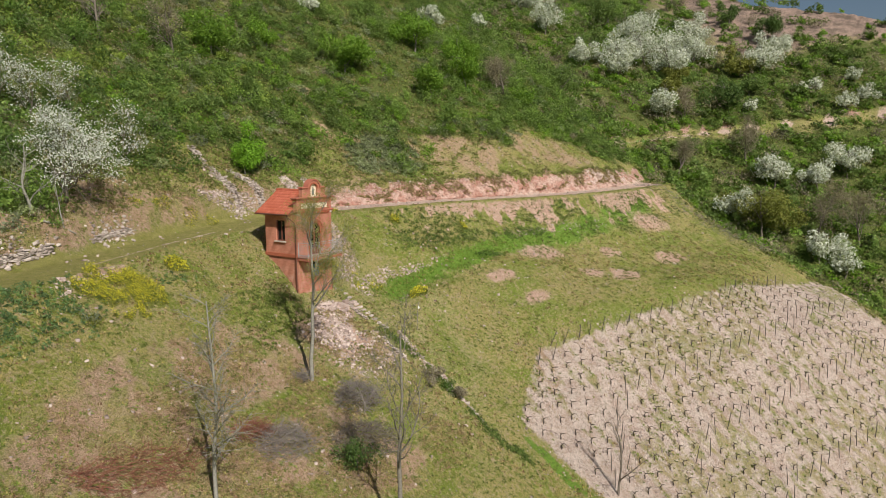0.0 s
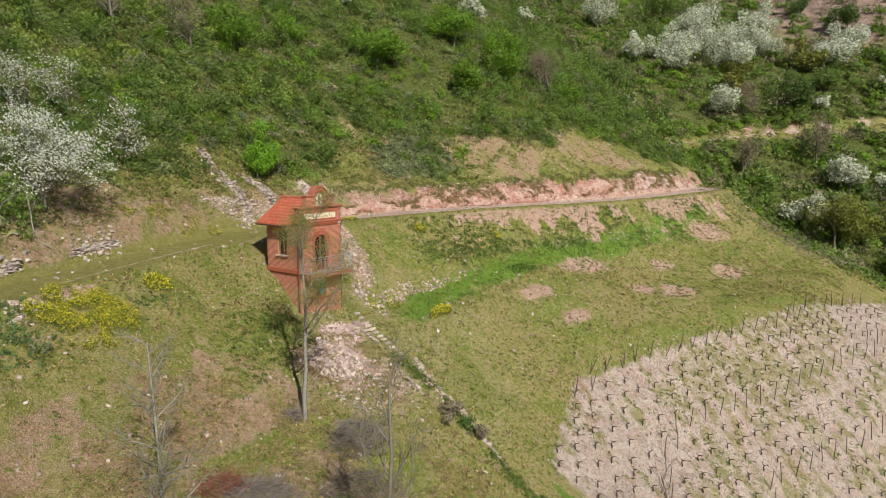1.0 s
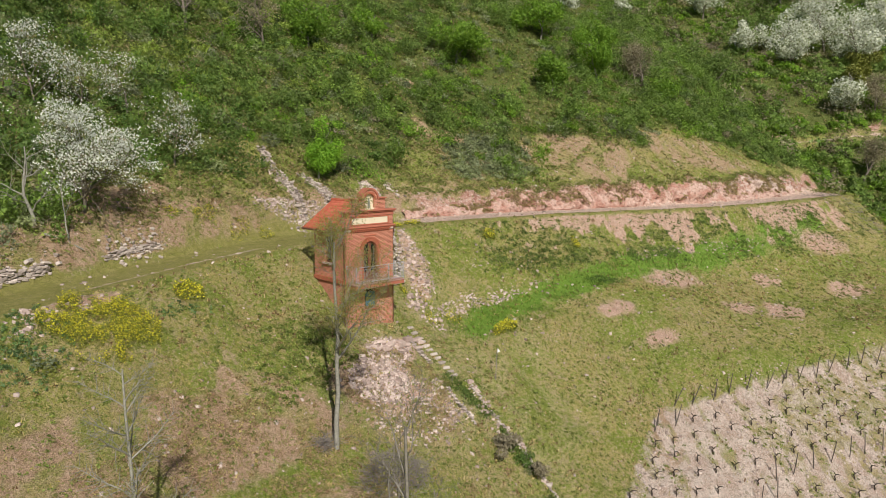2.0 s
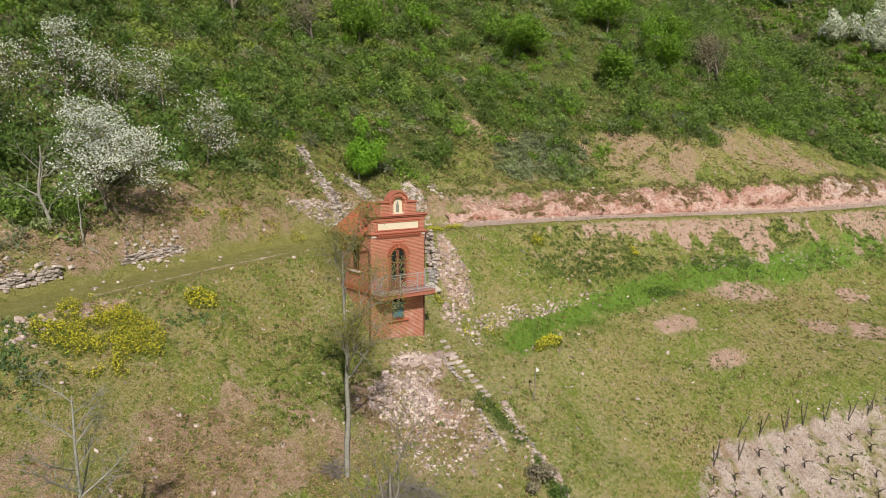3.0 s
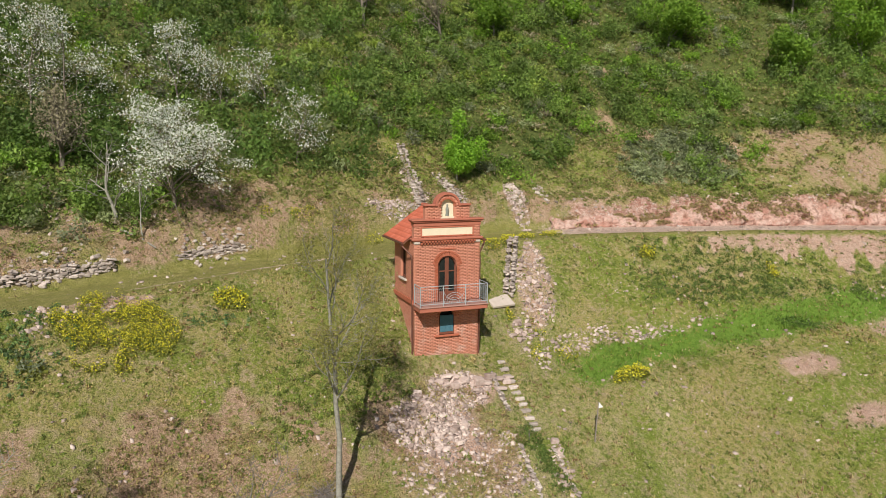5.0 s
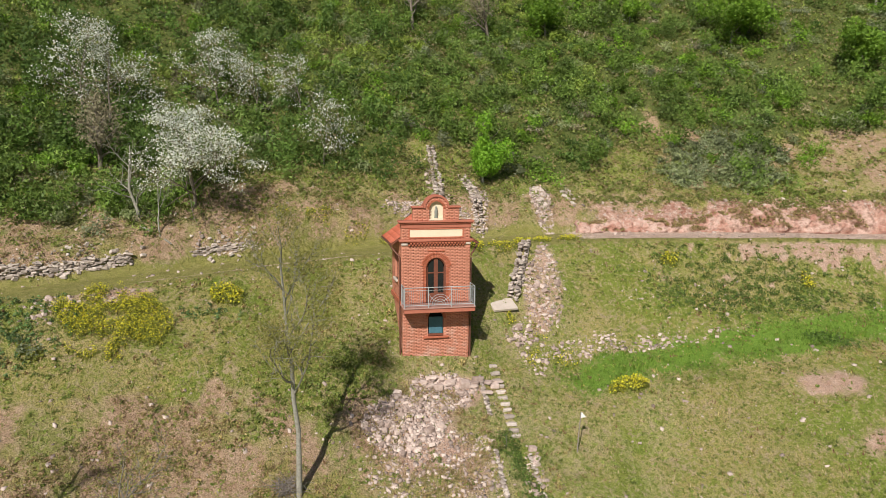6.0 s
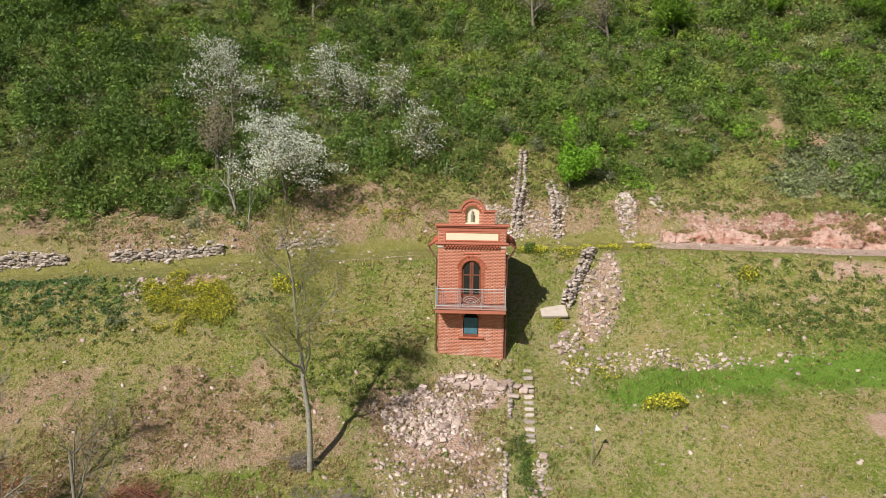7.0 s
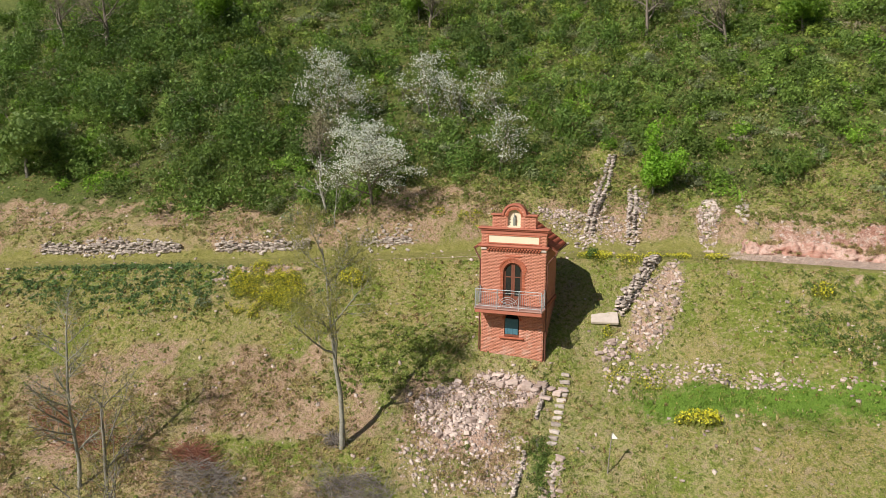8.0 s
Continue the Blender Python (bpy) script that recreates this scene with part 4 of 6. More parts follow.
def build_roof(th):
    """Gabled tile roof behind the parapet, ridge running front to back."""
    eave_x, eave_z, ridge_z, y0, y1 = 2.2, 5.93, 7.50, 0.40, DEEP + 0.5
    roof = part("roof", prism([(-eave_x, eave_z), (-eave_x, eave_z - 0.1), (0, ridge_z - 0.12), (eave_x, eave_z - 0.1), (eave_x, eave_z), (0, ridge_z)], y0, y1), DARK_WOOD, th, "gabled roof with red clay tiles")
    slope = math.hypot(eave_x, ridge_z - eave_z)
    ang = math.degrees(math.atan2(ridge_z - eave_z, eave_x))
    cols, courses = 15, 9
    w, l = (y1 - y0) / cols, slope / courses
    xs = np.linspace(-w / 2, w / 2, 7)
    prof = 0.016 * np.cos(xs / w * 2 * math.pi) + 0.012
    v = np.array([(yy, x, p + t) for t in (0.0,) for yy, lift in ((-0.02, 0.0), (l * 1.12, 0.0)) for x, p in zip(xs, prof)])
    v[:7, 2] += 0.012
    v = np.concatenate([v, v - np.array([0, 0, 0.02])])
    f = []
    for i in range(6):
        f += [(i, i + 1, 8 + i, 7 + i), (14 + i, 21 + i, 22 + i, 15 + i), (i, 14 + i, 15 + i, i + 1)]
    me = mesh_of("roof_tile", v, np.array(f), TILE, smooth=False)
    for s in (-1, 1):
        for c in range(courses):
            for k in range(cols):
                # local x runs up the slope, y along the eave
                m = Matrix.Translation((s * eave_x, 0, eave_z + 0.012)) @ (Matrix.Rotation(math.pi, 4, "Z") if s > 0 else Matrix.Identity(4)) @ Matrix.Rotation(-radians(ang), 4, "Y")
                yk = y0 + (k + 0.5) * w
                placed("roof_tile", me, roof, m @ Matrix.Translation((c * l, yk * (-1 if s > 0 else 1), 0)))
    ridge = mesh_of("ridge_tile", *tube_arrays([(0, 0, 0), (0, 0.34, 0)], [0.115, 0.10], 10), TILE, smooth=True)
    for k in range(11):
        placed("ridge_tile", ridge, roof, pose(0, y0 + k * (y1 - y0) / 11, ridge_z + 0.005))
    for s in (-1, 1):
        gut = part("gutter", tube([(s * (eave_x + 0.05), y0 - 0.02, eave_z - 0.04), (s * (eave_x + 0.05), y1, eave_z - 0.05)], 0.055), COPPER, th)
        pts = [(s * (eave_x + 0.04), 0.52, eave_z - 0.08), (s * (eave_x - 0.02), 0.46, eave_z - 0.22), (s * (HALF + 0.09), 0.16, eave_z - 0.62), (s * (HALF + 0.07), 0.12, eave_z - 0.8), (s * (HALF + 0.06), 0.12, -0.3)]
        part("downpipe", tube(pts, 0.042), COPPER, th, "brown metal downpipe")


def build_balcony(th):
    y0 = -1.0
    slab = part("balcony_slab", box(-HALF - 0.03, HALF + 0.03, y0, -0.002, FLOOR - 0.27, FLOOR - 0.06, 0.012), RED_PAINT, th, "red painted balcony slab")
    part("slab_edge", box(-HALF - 0.07, HALF + 0.07, y0 - 0.05, -0.002, FLOOR - 0.06, FLOOR, 0.012), RED_GREY, slab)
    rail = part("railing", tube([(-HALF, -0.03, FLOOR + 1.0), (-HALF, y0, FLOOR + 1.0), (HALF, y0, FLOOR + 1.0), (HALF, -0.03, FLOOR + 1.0)], 0.021, 6), STEEL, th, "galvanised steel balcony railing with half-ring ornament")
    part("second_rail", tube([(-HALF, -0.03, FLOOR + 0.86), (-HALF, y0, FLOOR + 0.86), (HALF, y0, FLOOR + 0.86), (HALF, -0.03, FLOOR + 0.86)], 0.011, 6), STEEL, rail)
    part("bottom_rail", tube([(-HALF, -0.03, FLOOR + 0.12), (-HALF, y0, FLOOR + 0.12), (HALF, y0, FLOOR + 0.12), (HALF, -0.03, FLOOR + 0.12)], 0.018, 6), STEEL, rail)
    post = mesh_of("rail_post", *tube_arrays([(0, 0, 0), (0, 0, 1.0)], [0.026, 0.026], 6), STEEL)
    for x, y in ((-HALF, y0), (HALF, y0), (-0.58, y0), (0.58, y0), (-HALF, -0.05), (HALF, -0.05)):
        placed("rail_post", post, rail, pose(x, y, FLOOR))
    bar = mesh_of("baluster", *tube_arrays([(0, 0, 0.12), (0, 0, 0.86)], [0.0065, 0.0065], 4), STEEL)
    for k in range(1, 32):
        x = -HALF + k * 2 * HALF / 32
        if abs(x) > 0.6:
            placed("baluster", bar, rail, pose(x, y0, FLOOR))
    for s in (-1, 1):
        for k in range(1, 9):
            placed("baluster", bar, rail, pose(s * HALF, y0 + k * 0.95 / 9, FLOOR))
    for r in (0.16, 0.28, 0.40, 0.52):
        part("half_ring", tube([(x, y0, z) for x, z in arc(0, FLOOR + 0.13, r, 0, 180, 16)], 0.014, 5), STEEL, rail)
    part("half_ring", tube([(x, y0, z) for x, z in arc(0, FLOOR + 0.86, 0.57, 200, 340, 12)], 0.012, 5), STEEL, rail)


def build_statue():
    bm = bmesh.new()
    rings = ((0.0, 0.085), (0.04, 0.09), (0.2, 0.075), (0.34, 0.085), (0.42, 0.07), (0.455, 0.03), (0.49, 0.045), (0.54, 0.05), (0.58, 0.03), (0.595, 0.005))
    prev = None
    for z, r in rings:
        cur = [bm.verts.new((r * math.cos(a * math.pi / 5) * 1.05, r * 0.75 * math.sin(a * math.pi / 5), z)) for a in range(10)]
        if prev:
            for i in range(10):
                bm.faces.new((prev[i], prev[(i + 1) % 10], cur[(i + 1) % 10], cur[i]))
        prev = cur
    ob = part("niche_statue", bm, PALE_GREEN_STONE, None, "", True)
    ob.matrix_basis = pose(0.0, 0.075, 7.2)
    tagged(ob, "small weathered grey-green stone statue in the niche", "statue")


GLASS = simple("dark_glass", (0.012, 0.014, 0.016), (0.02, 0.022, 0.024), 3, 0.08, 0.0, spec=0.6)
RED_GREY = simple("worn_red_paint", (0.36, 0.20, 0.165), (0.44, 0.27, 0.23), 5, 0.8, 0.15, 30)
BLACK_BRICK = simple("very_dark_brick", (0.14, 0.05, 0.035), (0.2, 0.08, 0.055), 5, 0.9, 0.2, 40)
PALE_GREEN_STONE = simple("verdigris_stone", (0.17, 0.19, 0.165), (0.27, 0.28, 0.25), 9, 0.85, 0.2, 40)
tower = build_tower()
build_roof(tower)
build_balcony(tower)
build_statue()

# ---- where the trees stand: x, y, height, width ----
GREEN_TREES = [(17.5, 32.8, 5.2, 5.0),
    (33.4, 26.4, 5.6, 6.2),
    (49.0, 26.8, 6.0, 5.7),
    (39.8, 17.7, 4.9, 4.4),
    (56.2, 23.2, 5.1, 4.8),
    (48.9, 17.7, 6.4, 4.8),
    (56.8, 12.6, 3.9, 3.7),
    (-36.4, 26.4, 5.9, 5.6),
    (26.5, 33.5, 3.6, 3.4),
    (-17.9, 33.5, 3.8, 3.6)]
DARK_TREES = [ (120.9, 25.1, 8.1, 7.7),
    (100.3, -6.3, 6.6, 6.3),
    (106.4, -8.3, 4.4, 4.2),
    (131.6, 1.5, 5.3, 5.0),
    (82.2, 18.9, 7.5, 7.2),
    (125.1, -8.7, 6.1, 5.8),
    (-40.5, 6.5, 6.2, 5.9) ]
WHITE_FAR = [ (98.3, 21.3, 6.0, 5.7),
    (107.3, 12.0, 9.5, 9.5),
    (104.6, 5.7, 8.6, 8.8),
    (115.5, 16.8, 8.5, 8.5),
    (111.9, 3.7, 7.0, 7.0),
    (102.3, 15.1, 7.5, 8.0),
    (98.7, 14.1, 6.8, 6.5),
    (112.5, 6.2, 7.9, 7.5),
    (91.2, 3.2, 6.8, 6.4),
    (101.3, -9.7, 3.3, 3.2),
    (119.1, 5.9, 6.6, 6.3),
    (118.1, -10.7, 6.4, 6.1),
    (113.1, -8.8, 6.7, 6.4),
    (109.9, -16.9, 2.7, 2.6),
    (110.8, -18.6, 2.8, 2.6),
    (115.7, -24.6, 3.6, 3.4),
    (107.9, -24.3, 3.9, 3.7),
    (110.4, -26.9, 3.5, 3.3),
    (83.9, -17.2, 6.8, 6.5),
    (86.6, -23.0, 5.4, 5.2),
    (91.1, -26.5, 5.8, 5.6),
    (73.9, -14.2, 5.7, 5.5),
    (73.7, -25.2, 5.3, 5.0),
    (73.4, -28.5, 4.5, 4.3),
    (37.5, 36.9, 2.9, 2.7),
    (61.2, 32.2, 4.5, 4.3),
    (82.4, 36.4, 3.3, 3.2),
    (109.0, 35.1, 7.2, 6.8),
    (120.4, 46.0, 6.7, 6.4) ]
YELLOWGREEN_FAR = [ (73.2, -17.6, 7.9, 7.6),
    (102.9, 4.9, 4.4, 4.2),
    (110.8, -5.7, 5.6, 5.3),
    (97.8, 3.8, 4.7, 4.5) ]
BROWN_FAR = [ (77.8, -24.2, 7.0, 6.7),
    (79.8, -29.5, 7.1, 6.8),
    (93.5, -0.1, 5.0, 4.8),
    (77.7, -4.0, 4.8, 4.6),
    (87.2, -12.2, 6.0, 5.7),
    (55.1, 16.3, 4.5, 4.3) ]
BLOSSOM_NEAR = [(-18.6, 16.6, 7.2, 5.2),
    (-20.6, 18.2, 6.2, 4.6),
    (-12.0, 20.8, 5.6, 4.2),
    (-6.2, 20.4, 4.9, 3.6),
    (-9.4, 20.2, 4.2, 3.2),
    (-4.7, 16.0, 4.4, 3.2)]
BARE_HILL = [(4.5, 33.7, 6.2, 5.9),
    (11.2, 31.3, 5.3, 5.1),
    (-16.3, 32.5, 4.3, 4.1),
    (-18.5, 13.2, 3.8, 3.6),
    (56.1, 15.5, 5.4, 5.1) ]

# ---- stones: rubble, dry walls, stairs ----
def stone_mesh(name, seed, mat, flat=0.6):
    """An angular block with worn corners, about one unit wide."""
    rng = np.random.RandomState(seed)
    bm = bmesh.new()
    bmesh.ops.create_cube(bm, size=1.0)
    bmesh.ops.bevel(bm, geom=list(bm.edges), offset=0.13, segments=1, affect="EDGES")
    for v in bm.verts:
        v.co += Vector(rng.uniform(-0.09, 0.09, 3))
        v.co = Vector((v.co.x, v.co.y * (0.75 + 0.1 * v.co.x), v.co.z * flat))
    me = bpy.data.meshes.new(name)
    bm.to_mesh(me)
    bm.free()
    me.materials.append(mat)
    return me


WALL_STONE = simple("weathered_dry_stone", (0.33, 0.27, 0.235), (0.58, 0.50, 0.45), 2.5, 0.92, 0.4, 25, vary=0.4)
WALL_STONES = [stone_mesh("stone", 150 + i, WALL_STONE, 0.45 + 0.07 * (i % 5)) for i in range(10)]
STONES = [stone_mesh("stone", 100 + i, STONE, 0.45 + 0.07 * (i % 5)) for i in range(10)]
STEPS = [stone_mesh("step", 210 + i, WALL_STONE, 0.26) for i in range(4)]
SLABS = [stone_mesh("stone", 200 + i, STONE, 0.26) for i in range(4)]


def heap(name, label, count, where, size, seed, sink=0.25, kinds=None):
    """Loose stones as parts of one heap; where(rng) gives a place."""
    rng = np.random.RandomState(seed)
    top = tagged(new(name), label, "rubble")
    for _ in range(count):
        x, y = where(rng)
        s = size(rng)
        me = (kinds or STONES)[rng.randint(len(STONES))]
        m = pose(x, y, ground_z(x, y) + s * (0.3 - sink), rng.uniform(-28, 28), rng.uniform(-28, 28), rng.uniform(0, 360)) @ Matrix.Diagonal((s, s, s, 1))
        placed("stone", me, top, m)
    return top


def debris(name, label, count, where, low, high, seed, mat):
    """Small stones too many to count, joined."""
    rng = np.random.RandomState(seed)
    base = np.array([(x, y, z) for z in (-0.3, 0.3) for x, y in ((-0.5, -0.4), (0.5, -0.45), (0.55, 0.35), (-0.45, 0.45))])
    faces = np.array([[0, 1, 5, 4], [1, 2, 6, 5], [2, 3, 7, 6], [3, 0, 4, 7], [4, 5, 6, 7]])
    xy = where(rng, count)
    s = low + (high - low) * rng.rand(len(xy)) ** 4
    z = height(xy[:, 0], xy[:, 1])
    n = len(xy)
    v = base[None] * s[:, None, None] * rng.uniform(0.65, 1.35, (n, 1, 3)) + rng.normal(size=(n, 8, 3)) * 0.09 * s[:, None, None]
    a, t = rng.uniform(0, 6.28, n), rng.uniform(-0.5, 0.5, n)
    c, si = np.cos(a)[:, None], np.sin(a)[:, None]
    x, y, w = v[..., 0], v[..., 1], v[..., 2] + v[..., 0] * t[:, None]
    v = np.stack([c * x - si * y + xy[:, :1], si * x + c * y + xy[:, 1:], w + z[:, None] + 0.1 * s[:, None]], -1).reshape(-1, 3)
    f = (faces[None] + 8 * np.arange(n)[:, None, None]).reshape(-1, 4)
    return tagged(new(name, mesh_of(name, v, f, mat)), label, "stones", kind="stuff")


def dry_wall(label, line, tall, thick, seed, broken=0.25, size=0.36):
    """Courses of rough stones along a line of ground points; tall: height from start to end."""
    rng = np.random.RandomState(seed)
    top = tagged(new("dry_stone_wall"), label, "stone wall")
    p = np.array(line, float)
    seg = np.linalg.norm(np.diff(p, axis=0), axis=1)
    s = np.concatenate([[0], np.cumsum(seg)])
    u = 0.0
    while u < s[-1]:
        x, y = np.interp(u, s, p[:, 0]), np.interp(u, s, p[:, 1])
        k = min(np.searchsorted(s, u, side="right"), len(p) - 1)
        d = (p[k] - p[k - 1]) / seg[k - 1]
        h = np.interp(u, s, np.linspace(tall[0], tall[1], len(s))) * rng.uniform(1 - broken, 1.0)
        z = -0.1
        while z < h:
            for side in ((-0.5, 0.5) if thick > 0.45 else (0.0,)):
                w = size * rng.uniform(0.5, 1.35)
                o = side * thick * 0.7 + rng.uniform(-0.06, 0.06)
                along = rng.uniform(-0.45, 0.45) * size
                px, py = x - d[1] * o + d[0] * along, y + d[0] * o + d[1] * along
                me = WALL_STONES[rng.randint(len(WALL_STONES))]
                m = pose(px, py, ground_z(x, y) + z + rng.uniform(-0.2, 0.2) * size, rng.uniform(-18, 18), rng.uniform(-18, 18), math.degrees(math.atan2(d[1], d[0])) + rng.uniform(-35, 35)) @ Matrix.Diagonal((w * 1.15, w, w * 0.6, 1))
                placed("stone", me, top, m)
            z += size * 0.36
        u += size * rng.uniform(0.6, 0.95)
    return top


def oval(cx, cy, rx, ry, turn=0.0):
    c, s = math.cos(radians(turn)), math.sin(radians(turn))
    def pick(rng):
        a, r = rng.uniform(0, 2 * math.pi), math.sqrt(rng.rand()) * (0.75 + 0.25 * rng.rand())
        u, v = rx * r * math.cos(a), ry * r * math.sin(a)
        return cx + c * u - s * v, cy + s * u + c * v
    return pick


def many(*ovals):
    def pick(rng, n):
        return np.array([ovals[rng.randint(len(ovals))](rng) for _ in range(n)])
    return pick


def everywhere(x0, x1, y0, y1, share):
    """Places in a stretch of land, kept by a share of ground cover."""
    def pick(rng, n):
        x, y = rng.uniform(x0, x1, 4 * n), rng.uniform(y0, y1, 4 * n)
        keep = rng.rand(4 * n) < share(x, y)
        return np.stack([x[keep], y[keep]], -1)[:n]
    return pick


upper_heap, lower_heap = oval(0.0, -1.7, 1.9, 1.1, 8), oval(-2.1, -3.4, 2.2, 1.4, 12)


def front_heap(rng):
    return (upper_heap if rng.rand() < 0.3 else lower_heap)(rng)


heap("rubble_heap", "heap of pale pinkish sandstone rubble below the tower", 290, front_heap, lambda r: 0.10 + 0.30 * r.rand() ** 2.6, 11)
heap("rubble_heap", "tumbled sandstone rubble beside a broken retaining wall", 100, oval(7.35, 4.5, 1.2, 2.8, -25), lambda r: 0.09 + 0.3 * r.rand() ** 2.4, 12)
heap("rubble_heap", "low heap of broken stones at the foot of the slope", 70, oval(8.0, 1.2, 2.2, 0.7, 8), lambda r: 0.06 + 0.2 * r.rand() ** 3, 13)
heap("rubble_heap", "small heap of pale stones in the grass", 45, oval(5.2, 1.9, 1.0, 0.6, 10), lambda r: 0.09 + 0.28 * r.rand() ** 2, 14)
heap("rubble_heap", "heap of pale wall stones above the track", 60, oval(10.1, 12.9, 0.5, 1.4, 0), lambda r: 0.1 + 0.3 * r.rand() ** 2, 15, kinds=WALL_STONES)
heap("rubble_heap", "heap of pale wall stones above the track", 45, oval(12.1, 13.0, 0.4, 1.3, 0), lambda r: 0.1 + 0.3 * r.rand() ** 2, 16, kinds=WALL_STONES)
heap("rubble_heap", "scattered grey stones below the bank", 60, oval(14.5, 1.0, 4.2, 0.6, -8), lambda r: 0.06 + 0.2 * r.rand() ** 3, 17)
heap("rubble_heap", "scattered grey stones at the foot of the bank", 110, oval(32.5, -2.4, 8, 0.6, -19), lambda r: 0.07 + 0.2 * r.rand() ** 3, 18)
heap("rubble_heap", "stones lying along the edge of the track", 60, oval(-16.6, 1.0, 2.6, 0.6, 22), lambda r: 0.08 + 0.2 * r.rand() ** 2, 19)

# big dressed blocks in front of the tower
blocks = tagged(new("block_row"), "row of large pale dressed stone blocks below the tower", "stone blocks")
rngb = np.random.RandomState(5)
for k in range(17):
    bx, by = -0.9 + 0.24 * k + rngb.uniform(-0.1, 0.1), -0.95 - 0.55 * rngb.rand() - 0.25 * (k % 2)
    s = rngb.uniform(0.34, 0.58)
    placed("stone", SLABS[k % 4] if k % 3 else STONES[k % 10], blocks, pose(bx, by, ground_z(bx, by) + 0.10, rngb.uniform(-8, 8), rngb.uniform(-8, 8), rngb.uniform(-25, 25)) @ Matrix.Diagonal((s, s, s, 1)))

# stone stairs down the slope
stairs = tagged(new("stone_staircase"), "worn narrow staircase of pale stone slabs beside the rubble", "staircase")
for k in range(12):
    sx, sy = 3.0 + rngb.uniform(-0.03, 0.03), -0.12 - 0.36 * k
    s = rngb.uniform(0.46, 0.54)
    placed("step", STEPS[k % 4], stairs, pose(sx, sy, ground_z(sx, sy) + 0.03, rngb.uniform(-4, 4), rngb.uniform(-4, 4), rngb.uniform(-9, 9)) @ Matrix.Diagonal((s * 0.95, s * 0.6, s * 1.2, 1)))
dry_wall("low crumbling wall along the staircase", [(2.1, -1.0), (2.05, -3.0)], (0.36, 0.26), 0.16, 31, 0.5, 0.15)
dry_wall("low crumbling wall along the staircase", [(1.85, -4.8), (1.75, -7.2)], (0.3, 0.3), 0.16, 32, 0.5, 0.15)
dry_wall("low crumbling wall between rubble slope and meadow", [(3.3, -5.2), (3.6, -7.0), (3.45, -10.0), (2.9, -12.8)], (0.16, 0.12), 0.3, 30, 0.7, 0.2)
heap("rubble_heap", "pale stones lying along the old ditch", 60, oval(3.3, -8.2, 0.6, 3.6, 0), lambda r: 0.08 + 0.26 * r.rand() ** 2.4, 21)
heap("rubble_heap", "pale weathered stones beside the yellow bush", 50, oval(-18.0, 0.2, 1.5, 0.9, 14), lambda r: 0.07 + 0.22 * r.rand() ** 2.5, 22, 0.4)
heap("rubble_heap", "few fallen stones below the staircase", 30, oval(3.4, -5.6, 0.6, 1.1, 0), lambda r: 0.1 + 0.3 * r.rand() ** 2, 20)
dry_wall("ruined dry-stone wall climbing the slope above the track", [(2.6, 11.3), (3.0, 14.0), (3.25, 18.4)], (0.7, 0.4), 0.55, 33, 0.65, 0.25)
dry_wall("ruined dry-stone wall climbing the slope above the track", [(5.3, 11.3), (5.25, 13.2), (5.0, 15.4)], (0.6, 0.3), 0.55, 34, 0.65, 0.25)
dry_wall("broken dry-stone retaining wall below the track", [(5.35, 3.9), (6.2, 5.4), (7.1, 7.0)], (0.95, 0.5), 0.5, 35, 0.5, 0.26)
for x0, x1, tall in ((-33.5, -24.2, (0.75, 0.95)), (-21.6, -15.6, (0.75, 0.6)), (-12.4, -9.0, (0.45, 0.4))):
    xs = np.linspace(x0, x1, 6)
    dry_wall("crumbling dry-stone wall along the upper edge of the track", [(a, b) for a, b in zip(xs, glide(STATION, MIDDLE, xs) + 2.35)], tall, 0.3, int(60 - x0), 0.6, 0.25)
heap("rubble_heap", "stones fallen from the wall along the track", 150, oval(-29.0, 2.55, 5.6, 0.5, 16), lambda r: 0.08 + 0.26 * r.rand() ** 2.5, 36, kinds=WALL_STONES)
heap("rubble_heap", "stones fallen from the wall along the track", 120, oval(-18.5, 5.7, 4.2, 0.55, 17), lambda r: 0.08 + 0.24 * r.rand() ** 2.5, 37, kinds=WALL_STONES)
heap("rubble_heap", "low remains of a stone wall above the track", 90, oval(-10.6, 8.2, 2.6, 0.6, 18), lambda r: 0.08 + 0.24 * r.rand() ** 2.5, 40, kinds=WALL_STONES)
heap("rubble_heap", "pale stones at the foot of the wall above the track", 90, oval(2.0, 11.3, 1.3, 0.7, 0), lambda r: 0.08 + 0.26 * r.rand() ** 2.2, 38, kinds=WALL_STONES)

slab_bm = box(-0.75, 0.75, -0.5, 0.5, -0.14, 0.03, 0.03)
slab = part("concrete_slab", slab_bm, PALE_STONE)
slab.matrix_basis = pose(4.55, 3.35, ground_z(4.55, 3.35) + 0.10, 24, 0, 10)
tagged(slab, "flat pale concrete slab lying beside the wall", "slab")

debris("stone_debris", "small pinkish stone chips strewn over the rubble slope", 9000,
       many(front_heap, front_heap, front_heap, oval(-1.0, -5.4, 3.6, 2.2, 0), oval(2.0, 11.6, 3.4, 0.7, 0), oval(2.9, 14, 0.8, 3.4, 0), oval(5.5, 13.0, 0.7, 2.2, 0),
            oval(10.1, 12.6, 0.8, 1.8, 0)), 0.045, 0.2, 41, STONE_MANY)
debris("slope_debris", "broken stones strewn at the foot of the slope", 900, many(oval(7.3, 4.4, 1.5, 3.2, -25), oval(7.3, 4.4, 1.3, 2.8, -25), oval(8.4, 1.2, 2.6, 0.8, 8), oval(5.4, 1.0, 1.0, 1.8, 0), oval(12.5, 1.0, 3.0, 0.5, -5)), 0.05, 0.24, 46, STONE_MANY)
